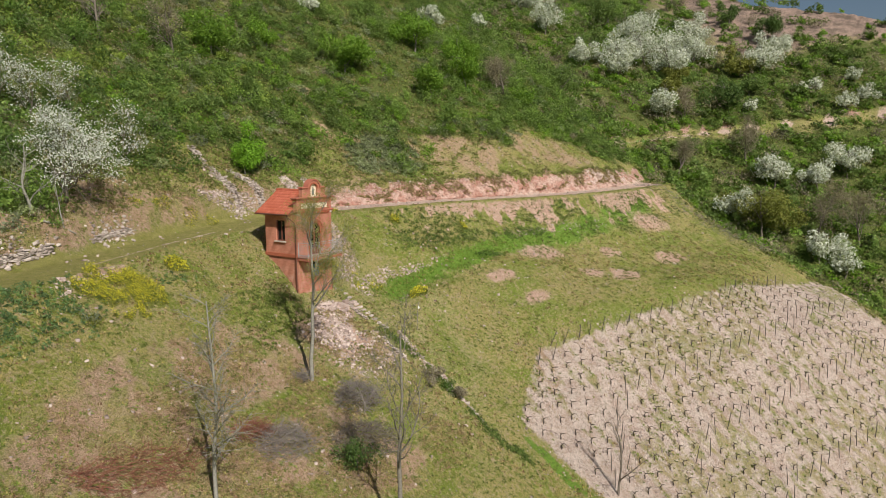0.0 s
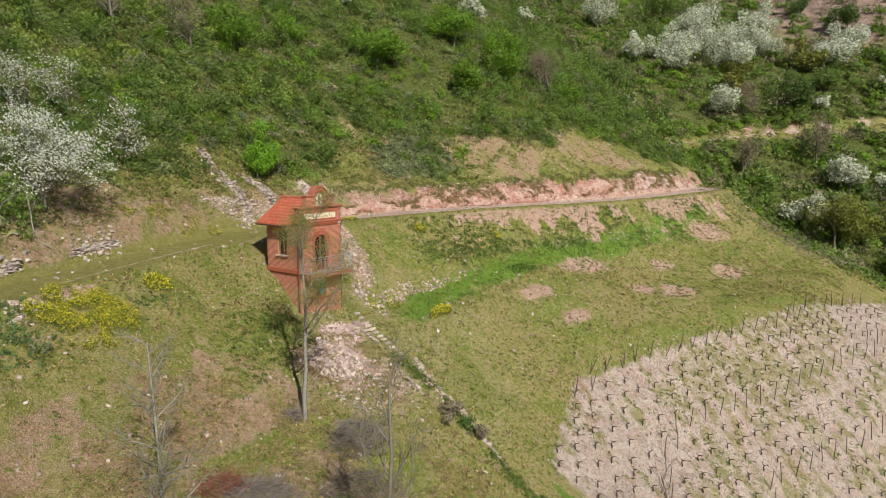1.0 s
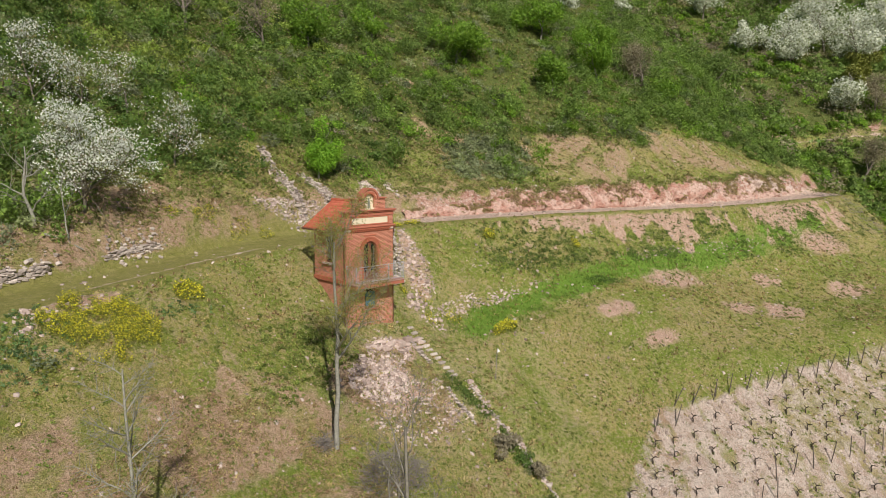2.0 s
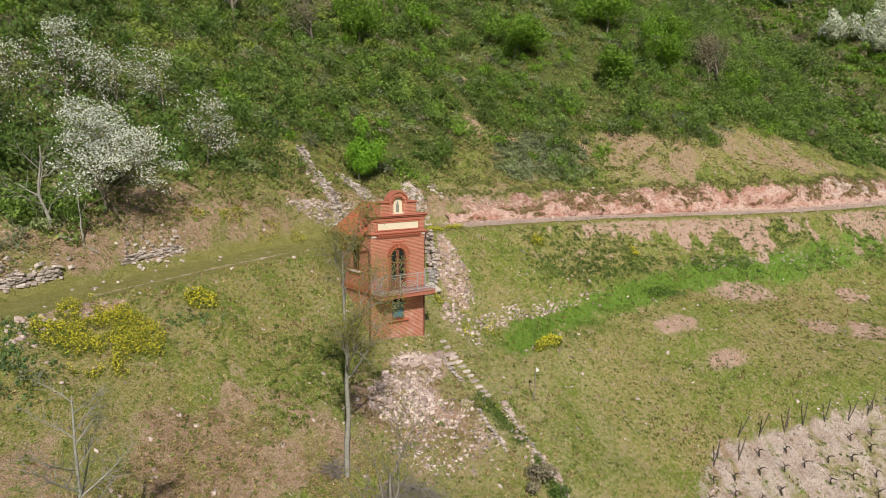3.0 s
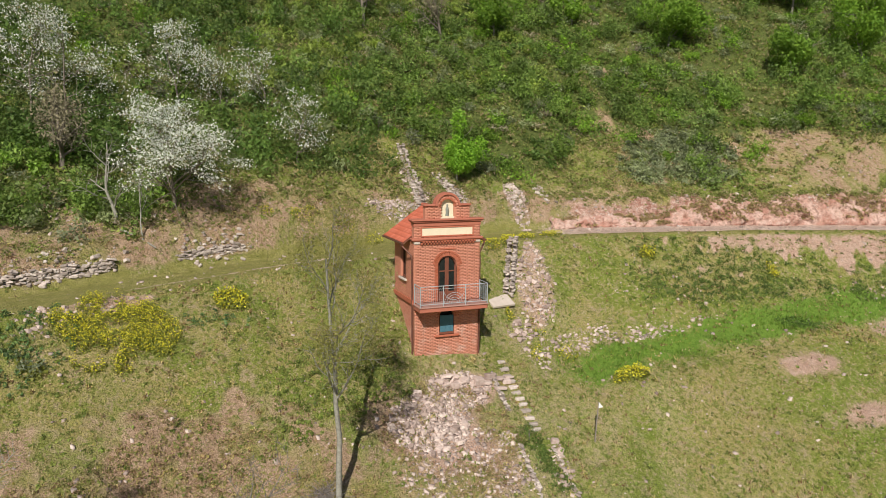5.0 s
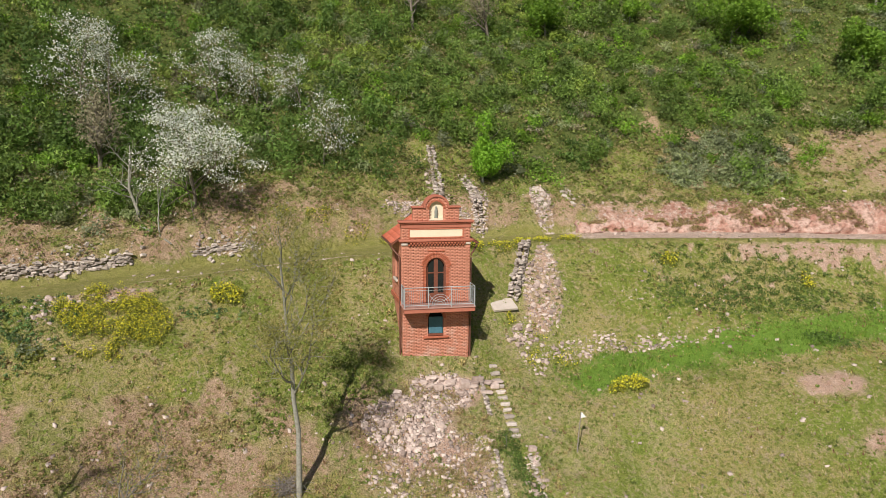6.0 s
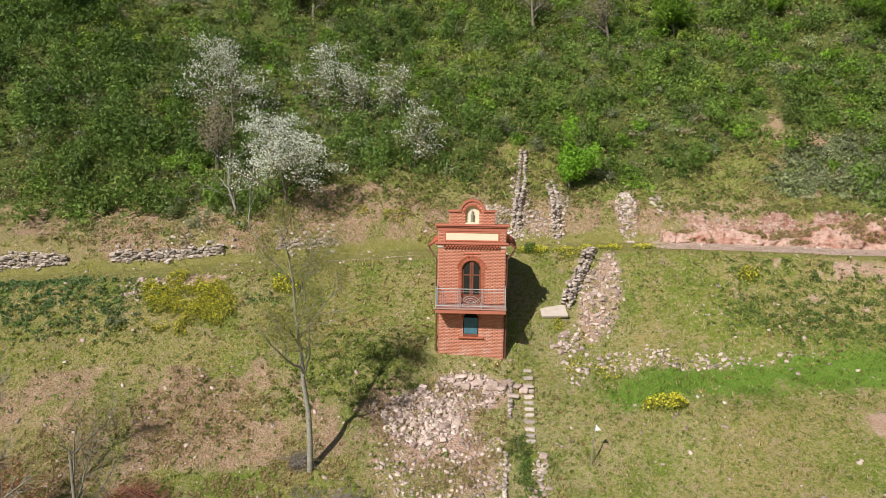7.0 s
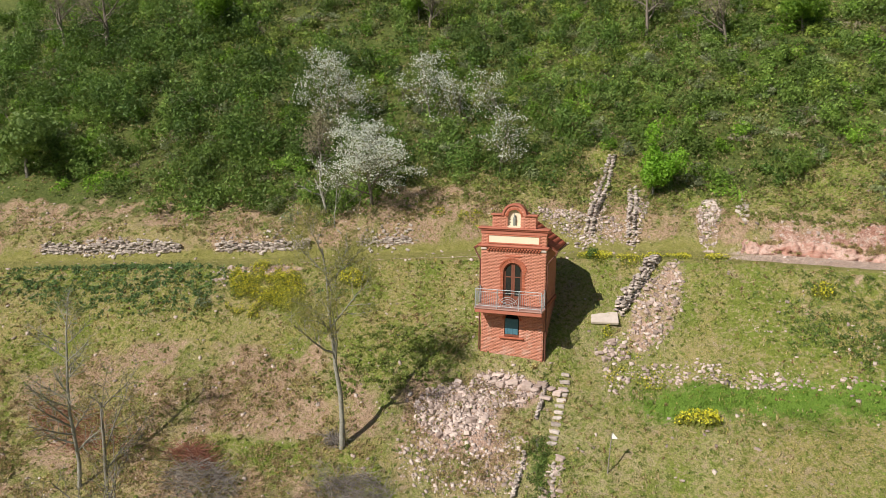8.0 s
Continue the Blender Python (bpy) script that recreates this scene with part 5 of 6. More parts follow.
debris("field_stones", "pale stones scattered in the vineyard soil", 11000, everywhere(2, 60, -40, -10, lambda x, y: ramp(in_vineyard(x, y), -1.5, 1) * (0.15 + 0.85 * ramp(fbm(x, y, 3.5, 52, 3), 0.42, 0.58))), 0.05, 0.17, 42, STONE_MANY)
debris("slope_stones", "small pale stones scattered in the grass", 5000, everywhere(-42, 60, -22, 14, lambda x, y: 0.25 + 0.75 * zones(x, y)["bare"]), 0.04, 0.19, 43, STONE_MANY)
debris("bank_stones", "broken rock at the foot of the cut bank", 5200, everywhere(-40, 62, -6, 15, lambda x, y: ramp(zones(x, y)["cut"], 0.15, 0.6)), 0.05, 0.26, 44, STONE_MANY)
debris("verge_stones", "pale stones along the lower slope of the track", 2600, everywhere(12, 56, -12, 9, lambda x, y: np.exp(-((across(x, y) + 5.6) / 0.6) ** 2) * ramp(fbm(x, y, 4, 51), 0.42, 0.55) + 0.15 * zones(x, y)["rubble"]), 0.05, 0.2, 45, STONE_MANY)

# ---- the vineyard ----
def vine_arrays(seed):
    """A pruned vine stock: gnarled stem that bends into one short arm."""
    rng = np.random.RandomState(seed)
    a = rng.uniform(-0.4, 0.4)
    stem = [(0, 0, -0.1), (0.03, 0.02, 0.12), (-0.03, 0.03, 0.26), (0.05, 0.0, 0.40), (0.17, a * 0.3, 0.46), (0.36, a * 0.6, 0.40 + rng.uniform(-0.1, 0.1))]
    return joined([tube_arrays(stem, [0.05, 0.045, 0.04, 0.04, 0.028, 0.014], 5),
                   tube_arrays([(0.03, 0, 0.38), (-0.08, 0.05, 0.5), (-0.14, 0.02, 0.55)], [0.03, 0.02, 0.01], 4)])


def post_thing(brace):
    """A split wooden stake, with a slanting brace where it ends a row."""
    rng = np.random.RandomState(9 + brace)
    top = tagged(new("vineyard_post"), "dark weathered wooden vineyard post with a slanting brace" if brace else "dark weathered wooden vineyard post", "post", "vineyard posts")
    placed("stake", mesh_of("stake", *tube_arrays([(0, 0, -0.3), (0.01, 0, 0.7), (0.0, 0.01, 1.45), (0, 0.01, 1.48)], [0.034, 0.032, 0.028, 0.01], 6), POST), top)
    if brace:
        placed("brace", mesh_of("brace", *tube_arrays([(0.7, 0, -0.2), (0.36, 0, 0.45), (0.02, 0, 1.0)], [0.034, 0.034, 0.03], 5), POST), top)
    return top


def build_vineyard():
    rng = np.random.RandomState(77)
    vines = [mesh_of("vine_stock", *vine_arrays(i), VINE_WOOD) for i in range(6)]
    down = Vector((0.28, -0.96, 0)).normalized()
    side = Vector((0.93, -0.37, 0)).normalized()
    origin = Vector((17.6, -12.2, 0))
    plain, braced = post_thing(0), post_thing(1)
    used = set()
    count = 0
    rest = []
    for row in range(-9, 24):
        start = None
        v = -9.0
        step = 0
        while v < 23:
            p = origin + side * (row * 1.55) + down * v
            inside = float(in_vineyard(np.array([p.x]), np.array([p.y]))[0])
            if inside > 0.25:
                if start is None:
                    start, step = v, 0
                first = step == 0
                q = p + Vector(rng.uniform(-0.12, 0.12, 2).tolist() + [0])
                z = ground_z(q.x, q.y)
                at_top = -(p.y + 12.0 + 0.36 * (p.x - 19.0)) < 2.2
                if step % 5 == 0 and (at_top or not first):
                    kind = braced if first and row % 4 == 1 else plain
                    lean = rng.uniform(24, 38) if first else rng.uniform(-7, 9)
                    turn = math.degrees(math.atan2(down.y, down.x)) + rng.uniform(-12, 12)
                    turn = turn + (75 if first else 0)
                    m = pose(q.x, q.y, z, 0, lean, turn)
                    if kind in used:
                        copy_thing(kind, m)
                    else:
                        used.add(kind)
                        kind.matrix_basis = m
                elif rng.rand() < 0.93:
                    count += 1
                    shape, turn = rng.randint(6), math.degrees(math.atan2(down.y, down.x)) + rng.uniform(-25, 25)
                    if count <= 300:
                        ob = placed("vine_stock", vines[shape], None, pose(q.x, q.y, z, 0, 0, turn))
                        tagged(ob, "short pruned black vine stock in bare soil", "vine", "vine stocks")
                    else:
                        stock, quads = vine_arrays(shape)
                        c, t = math.cos(radians(turn)), math.sin(radians(turn))
                        rest.append((np.stack([c * stock[:, 0] - t * stock[:, 1] + q.x, t * stock[:, 0] + c * stock[:, 1] + q.y, stock[:, 2] + z], -1), quads))
                step += 1
            v += 1.25
    if rest:
        tagged(new("vine_rows", mesh_of("vine_rows", *joined(rest), VINE_WOOD)), "rows of short pruned black vine stocks", "vines", kind="stuff")


build_vineyard()

# ---- trees and bushes ----
def grow(rng, start, way, length, radius, levels, spread, first=0.35, count=6, wander=0.12, rise=0.25, sides=6, reach=1.0):
    """Limbs from one stem: tubes as (vertices, faces), and the places of the tips."""
    n = 7 if levels > 0 else 4
    p, d = [np.array(start, float)], np.array(way, float) / np.linalg.norm(way)
    for _ in range(n):
        d = d + rng.normal(size=3) * wander + np.array([0, 0, rise * 0.12])
        d /= np.linalg.norm(d)
        p.append(p[-1] + d * length / n)
    p = np.array(p)
    r = radius * np.linspace(1, 0.28 if levels > 0 else 0.35, n + 1)
    tubes, tips = [tube_arrays(p, r, sides)], [p[-1]]
    if levels > 0:
        for k in range(count):
            u = first + (1 - first) * (k + rng.rand()) / count
            i = min(int(u * n), n - 1)
            q = p[i] + (p[i + 1] - p[i]) * (u * n - i)
            t = p[i + 1] - p[i]
            t /= np.linalg.norm(t)
            side = rng.normal(size=3)
            side -= t * (side @ t)
            side /= np.linalg.norm(side) + 1e-9
            a = radians(spread * rng.uniform(0.7, 1.25))
            w = t * math.cos(a) + side * math.sin(a) + np.array([0, 0, rise * 0.4])
            tb, tp = grow(rng, q, w, reach * length * rng.uniform(0.38, 0.62) * (1.15 - 0.55 * u), max(r[i] * 0.58, 0.009), levels - 1, spread, 0.2, max(3, count - 1), wander * 1.3, rise, max(3, sides - 2), 0.5 + 0.5 * reach)
            tubes += tb
            tips += tp
    else:
        tips += [p[2], p[3]]
    return tubes, tips


def leafed(name, rng, centres, size, mat, tone=0.3, long=1.5, out=None):
    v, f = leaf_arrays(centres, size * rng.uniform(0.6, 1.3, len(centres)), rng, long, out, 0.6, 3)
    return mesh_of(name, v, f, mat, attrs={"tone": np.full(len(v), tone)})


def open_tree(name, label, at, tall, radius, bark, seed, leaves=None, per_tip=5, leaf=0.09, lean=(0, 0), spread=48, count=8, levels=3, first=0.4, scatter=0.25, wander=0.12, rise=0.25, reach=1.0):
    """A tree with visible limbs, bare or thinly leaved."""
    rng = np.random.RandomState(seed)
    top = tagged(new(name), label, "tree")
    top.matrix_basis = pose(at[0], at[1], ground_z(*at) - 0.1)
    tubes, tips = grow(rng, (0, 0, 0), (lean[0], lean[1], 1), tall, radius, levels, spread, first, count, wander, rise, 6, reach)
    placed("trunk", mesh_of("trunk", *tubes[0], bark, smooth=True), top)
    placed("branchwork", mesh_of("branchwork", *joined(tubes[1:]), bark, smooth=True), top)
    if leaves:
        tips = np.array(tips)
        c = np.repeat(tips, per_tip, axis=0) + rng.normal(size=(len(tips) * per_tip, 3)) * scatter
        placed("crown", leafed("crown", rng, c, leaf, leaves, 0.5), top)
    return top


def full_tree(name, label, at, tall, wide, leaves, seed, leaf=0.3, bark=None, tone=0.3, n=None, lobes=9, stem=0.22, category="tree"):
    """A tree or bush with a dense, uneven crown over a short branching trunk."""
    rng = np.random.RandomState(seed)
    top = tagged(new(name), label, category)
    top.matrix_basis = pose(at[0], at[1], ground_z(*at) - 0.1)
    tubes, tips = grow(rng, (0, 0, 0), (rng.uniform(-0.1, 0.1), rng.uniform(-0.1, 0.1), 1), tall * 0.8, 0.03 * tall * 0.8, 1, 46, 0.2, 7)
    placed("trunk", mesh_of("trunk", *joined(tubes), bark or BARK, smooth=True), top)
    n = n or int(min(4600, max(500, 2.6 * 3.14 * wide * tall / (leaf * leaf))))
    pts, way = clump_points(rng, n, wide * 0.5, wide * 0.5, tall * (1 - stem) * 0.62, lobes)
    pts[:, 2] += tall * stem * (0.6 + 0.4 * rng.rand(n))
    placed("crown", leafed("crown", rng, pts, leaf, leaves, tone, 1.5, way), top)
    return top


def blossom_tree(name, label, at, tall, radius, seed, count, per_tip, petal, lean=(0, 0), reach=1.12):
    """A tree that branches from the ground, with sprays of white flowers along its twigs and some first leaves."""
    rng = np.random.RandomState(seed)
    top = tagged(new(name), label, "tree")
    top.matrix_basis = pose(at[0], at[1], ground_z(*at) - 0.1)
    tubes, tips = grow(rng, (0, 0, 0), (lean[0], lean[1], 1), tall * 0.92, radius, 2, 56, 0.10, count, 0.1, 0.15, 6, reach)
    placed("trunk", mesh_of("trunk", *tubes[0], TWIG, smooth=True), top)
    placed("branchwork", mesh_of("branchwork", *joined(tubes[1:]), TWIG, smooth=True), top)
    tips = np.array(tips)
    tips = tips[(tips[:, 2] > 0.16 * tall) & (rng.rand(len(tips)) < 0.8)]
    spray = np.repeat(tips + rng.normal(size=tips.shape) * 0.1, per_tip, axis=0)
    flowers = spray + rng.normal(size=spray.shape) * np.array([0.27, 0.27, 0.11])
    placed("blossom", leafed("blossom", rng, flowers, petal, BLOSSOM, 0.0, 1.2), top, label="dense white blossom")
    leaves = np.repeat(tips, 3, axis=0)
    leaves = leaves + rng.normal(size=leaves.shape) * 0.3 - np.array([0, 0, 0.15])
    placed("foliage", leafed("foliage", rng, leaves, petal * 1.3, LEAF_GREEN_MIX, 0.3), top)
    return top


# near trees below the tower
open_tree("young_tree", "tall slender grey tree with thin young olive leaves", (-6.98, -6.25), 10.2, 0.14, PALE_BARK, 14, LEAF_HAZE, 9, 0.05, (-0.11, 0.02), 44, 9, 3, 0.40, 0.24, wander=0.08, rise=0.3, reach=0.74)
open_tree("bare_tree", "slender bare tree with pale lichened bark", (-18.25, -11.4), 9.2, 0.105, PALE_BARK, 6, LEAF_HAZE, 3, 0.045, (0.03, 0.0), 56, 22, 2, 0.2, 0.25, wander=0.06, rise=0.2, reach=0.5)
open_tree("bare_tree", "bare grey tree with a forked crown", (-11.7, -16.7), 10.6, 0.15, BARK, 8, LEAF_HAZE, 2, 0.045, (0.02, 0.0), 50, 9, 3, 0.3, 0.25, wander=0.07, reach=0.7)
open_tree("bare_tree", "small bare tree with upright twigs at the vineyard edge", (7.9, -20.5), 5.4, 0.09, TWIG, 9, None, 0, 0, (0, 0), 34, 8, 2, 0.1)
open_tree("bare_tree", "broad leafless dark tree high on the slope", (-46.3, 21.6), 7.2, 0.22, TWIG, 61, BROWN_BUSH, 2, 0.10, (0.05, 0), 58, 8, 3, 0.22, 0.3, wander=0.1, rise=0.2, reach=1.15)
open_tree("bare_tree", "broad leafless dark tree high on the slope", (-52.9, 23.0), 6.6, 0.2, TWIG, 62, BROWN_BUSH, 2, 0.10, (-0.05, 0), 58, 8, 3, 0.22, 0.3, wander=0.1, rise=0.2, reach=1.15)
open_tree("bare_tree", "thin bare sapling with pale branches", (-15.5, 8.6), 4.4, 0.11, PALE_BARK, 12, None, 0, 0, (-0.12, 0), 52, 8, 2, 0.12)
open_tree("bare_tree", "bare pale sapling standing at the track", (-14.2, 7.4), 3.6, 0.05, PALE_BARK, 13, None, 0, 0, (-0.05, 0), 40, 6, 2, 0.4)
blossom_tree("blossoming_tree", "white blossoming wild cherry tree above the track", (-12.6, 10.0), 5.0, 0.12, 21, 13, 27, 0.095, (0.05, -0.2), 1.45)
full_tree("dark_bush", "dark green bush below the bare tree", (-10.2, -12.6), 2.2, 2.4, LEAF_DARK, 22, 0.11, BARK, 0.2, 1500, 6, 0.1, "bush")
full_tree("green_bush", "small round dark green bush on the verge", (3.3, 7.0), 0.9, 1.1, LEAF_DARK, 25, 0.09, BARK, 0.6, 600, 5, 0.0, "bush")
full_tree("green_bush", "dark heather-like bush on the meadow", (21.9, -2.3), 0.7, 2.9, LEAF_DARK, 26, 0.10, BARK, 0.5, 800, 6, 0.0, "bush")
full_tree("maple_bush", "round bright green young maple above the walls", (6.4, 14.8), 4.4, 3.6, LEAF_FRESH, 27, 0.16, BARK, 0.3, 5200, 14, 0.10, "tree")
full_tree("brown_bush", "tangled brown bush of bare bramble stems on the old wall", (2.6, -8.7), 1.1, 1.9, BROWN_BUSH, 29, 0.12, TWIG, 0.3, 1300, 7, 0.0, "bush")
full_tree("brown_bush", "tangled brown bush of bare bramble stems on the old wall", (2.9, -10.4), 0.9, 1.6, BROWN_BUSH, 30, 0.12, TWIG, 0.3, 1000, 7, 0.0, "bush")
open_tree("leafless_bush", "hazy grey-brown leafless bush on the slope", (-5.8, -9.4), 2.4, 0.035, DEAD_TWIG, 31, None, 0, 0, (0.1, 0), 58, 7, 3, 0.04, wander=0.16, rise=0.3, reach=1.4)
full_tree("green_bush", "low dark green bush on the old wall", (3.0, -9.6), 0.7, 1.3, LEAF_DARK, 32, 0.09, BARK, 0.5, 600, 6, 0.0, "bush")
full_tree("broom_bush", "low bush of green leaves and dry twigs beside the steps", (2.4, -4.5), 0.9, 1.4, LEAF_GREEN_MIX, 28, 0.07, BARK, 0.4, 700, 5, 0.0, "bush")

for k, (x, y, tall, wide) in enumerate(GREEN_TREES):
    full_tree("green_tree", "rounded fresh green tree on the wooded slope", (x, y), tall, wide, LEAF_BRIGHT, 300 + k, 0.24, None, 0.25 + 0.5 * (k % 3) / 2)
for k, (x, y, tall, wide) in enumerate(DARK_TREES):
    full_tree("dark_tree", "dense dark green tree on the wooded slope", (x, y), tall, wide, LEAF_DARK if k % 2 else LEAF_SCRUB, 330 + k, 0.28, None, 0.1)
for k, (x, y, tall, wide) in enumerate(WHITE_FAR):
    full_tree("white_blossom_tree", "white blossoming thorn tree on the slope across the gully", (x, y), tall, wide, BLOSSOM_FAR, 360 + k, 0.27, TWIG, 0.1, None, 16)
for k, (x, y, tall, wide) in enumerate(YELLOWGREEN_FAR):
    full_tree("yellow_green_tree", "yellow-green leafing tree in the gully", (x, y), tall, wide, LEAF_SPRING, 400 + k, 0.26, TWIG, 0.6)
for k, (x, y, tall, wide) in enumerate(BROWN_FAR):
    open_tree("leafless_tree", "leafless grey-brown tree on the slope", (x, y), tall, 0.16, TWIG, 420 + k, BROWN_BUSH, 14, 0.16, (0, 0), 46, 9, 2, 0.15, 0.4)
for k, (x, y, tall, wide) in enumerate(BLOSSOM_NEAR):
    blossom_tree("white_blossom_tree", "white blossoming thorn tree among green scrub", (x, y), tall * 0.92, 0.08, 440 + k, 10, 12 if wide > 4 else 6, 0.10)
for k, (x, y, tall, wide) in enumerate(BARE_HILL):
    open_tree("leafless_tree", "leafless dark tree on the wooded slope", (x, y), tall, 0.17, TWIG, 460 + k, BROWN_BUSH, 5, 0.13, (0, 0), 52, 12, 2, 0.15, 0.3)

# yellow broom and flowers
def flower_patch(label, at, rx, ry, tall, n, seed, leaf=0.1, mat=None):
    """A low spreading bush of flower heads on green stems."""
    rng = np.random.RandomState(seed)
    top = tagged(new("flowering_bush"), label, "bush")
    a, r = rng.uniform(0, 6.28, n), np.sqrt(rng.rand(n))
    x, y = at[0] + rx * r * np.cos(a), at[1] + ry * r * np.sin(a)
    lump = fbm(x, y, 0.8, 61, 3)
    keep = lump + 0.2 * (1 - r) + 0.12 * rng.rand(n) > 0.595
    x, y, lump = x[keep], y[keep], lump[keep]
    z = height(x, y) + tall * rng.rand(len(x)) ** 0.6 * (0.4 + lump)
    placed("bloom", leafed("bloom", rng, np.stack([x, y, z], -1), leaf, mat or YELLOW, 0.0, 1.1), top)["kind"] = "stuff"
    z2 = height(x, y) + tall * 0.5 * rng.rand(len(x)) * (0.4 + lump)
    placed("foliage", leafed("foliage", rng, np.stack([x, y, z2], -1), leaf * 1.1, LEAF_SPRING, 0.6, 2.0), top)


flower_patch("spreading bright yellow flowering bush on the slope", (-15.2, -0.15), 2.7, 1.9, 0.45, 11000, 71, 0.06)
flower_patch("small yellow flowering bush on the slope", (-10.2, 1.9), 0.9, 0.5, 0.4, 500, 72)
flower_patch("small yellow flowering bush in the meadow", (9.6, -2.3), 1.1, 0.5, 0.5, 700, 73)
flower_patch("yellow flowers along the track", (4.6, 7.2), 2.4, 1.0, 0.35, 2200, 74, 0.07)
flower_patch("yellow flowers along the upper edge of the track", (-5.0, 10.2), 4.6, 0.5, 0.35, 1800, 75, 0.07)
flower_patch("yellow flowers below the track", (8.6, 8.0), 2.6, 0.6, 0.3, 1400, 76, 0.07)
flower_patch("yellow flowers beside the rubble", (6.4, 0.7), 1.6, 1.2, 0.3, 600, 77, 0.08)
flower_patch("yellow flowers among the stones", (5.4, 2.6), 0.9, 0.5, 0.3, 300, 78, 0.08)
flower_patch("small yellow flowering bush on the bank", (15.6, 4.8), 0.6, 0.4, 0.4, 260, 79)
flower_patch("small yellow flowering bush on the bank", (23.0, 1.8), 0.6, 0.4, 0.4, 260, 80)
flower_patch("small teal-green thistle on the slope", (-18.3, -1.9), 0.8, 0.5, 0.4, 500, 81, 0.11, LEAF_GREY)

# brush piles
def brush_pile(label, at, rx, ry, tall, n, seed, mat):
    rng = np.random.RandomState(seed)
    top = tagged(new("brush_pile"), label, "brush pile")
    tubes = []
    for _ in range(int(1.5 * n)):
        a, r = rng.uniform(0, 6.28), math.sqrt(rng.rand())
        x, y = at[0] + rx * r * math.cos(a), at[1] + ry * r * math.sin(a)
        z = ground_z(x, y) + tall * (1 - r * r) * rng.rand()
        b, l = rng.uniform(0, 6.28), rng.uniform(0.3, 1.1)
        dz = rng.uniform(-0.35, 0.75)
        p0 = np.array([x, y, z])
        d = np.array([math.cos(b), math.sin(b), dz]) * l
        tubes.append(tube_arrays([p0, p0 + d * 0.5 + rng.normal(size=3) * 0.08, p0 + d], [0.014, 0.011, 0.005], 3))
    placed("tangle", mesh_of("tangle", *joined(tubes), mat), top)


brush_pile("heap of grey cut branches and twigs", (-12.6, -9.8), 2.0, 1.0, 0.9, 420, 91, DEAD_TWIG)
brush_pile("heap of russet dead twigs", (-13.8, -8.7), 1.3, 0.5, 0.5, 260, 92, RUST_TWIG)
brush_pile("heap of grey cut branches and twigs", (-5.2, -8.4), 1.9, 1.1, 0.7, 420, 93, DEAD_TWIG)
brush_pile("low spread of russet dead stems", (-20.5, -9.2), 3.0, 0.9, 0.3, 380, 94, RUST_TWIG)
brush_pile("small heap of sticks at the foot of the tree", (-7.5, -6.0), 0.5, 0.4, 0.5, 90, 95, DEAD_TWIG)
brush_pile("tangle of bare grey bramble stems", (-7.6, -11.0), 2.6, 1.2, 0.8, 500, 96, TWIG)
brush_pile("line of dry brushwood along the vineyard rim", (60.5, -12.0), 2.0, 9.0, 0.7, 420, 97, DEAD_TWIG)

log = placed("fallen_log", mesh_of("fallen_log", *tube_arrays([(0, 0, 0), (0.9, -0.4, -0.42), (1.7, -0.75, -0.95)], [0.07, 0.06, 0.04], 6), PALE_BARK, smooth=True), None, pose(-15.3, 7.95, ground_z(-15.3, 7.95) + 0.12))
tagged(log, "pale fallen log lying down the bank", "log")

# marker flag
flag = tagged(new("marker_flag"), "thin wooden stake with a small white metal pennant", "flag")
flag.matrix_basis = pose(5.72, -4.95, ground_z(5.72, -4.95), 0, 3, 0)
placed("stake", mesh_of("stake", *tube_arrays([(0, 0, -0.2), (0, 0, 1.0), (0.02, 0, 1.95)], [0.028, 0.026, 0.022], 6), DEAD_TWIG), flag)
part("pennant", prism([(0.0, 1.66), (0.30, 1.70), (0.05, 1.95)], -0.012, 0.012), WHITE, flag, "white triangular pennant")

# ---- scrub, woods and grass ----
def scatter_xy(rng, n, x0, x1, y0, y1, share):
    x, y = rng.uniform(x0, x1, n), rng.uniform(y0, y1, n)
    keep = rng.rand(n) < share(x, y)
    return x[keep], y[keep]


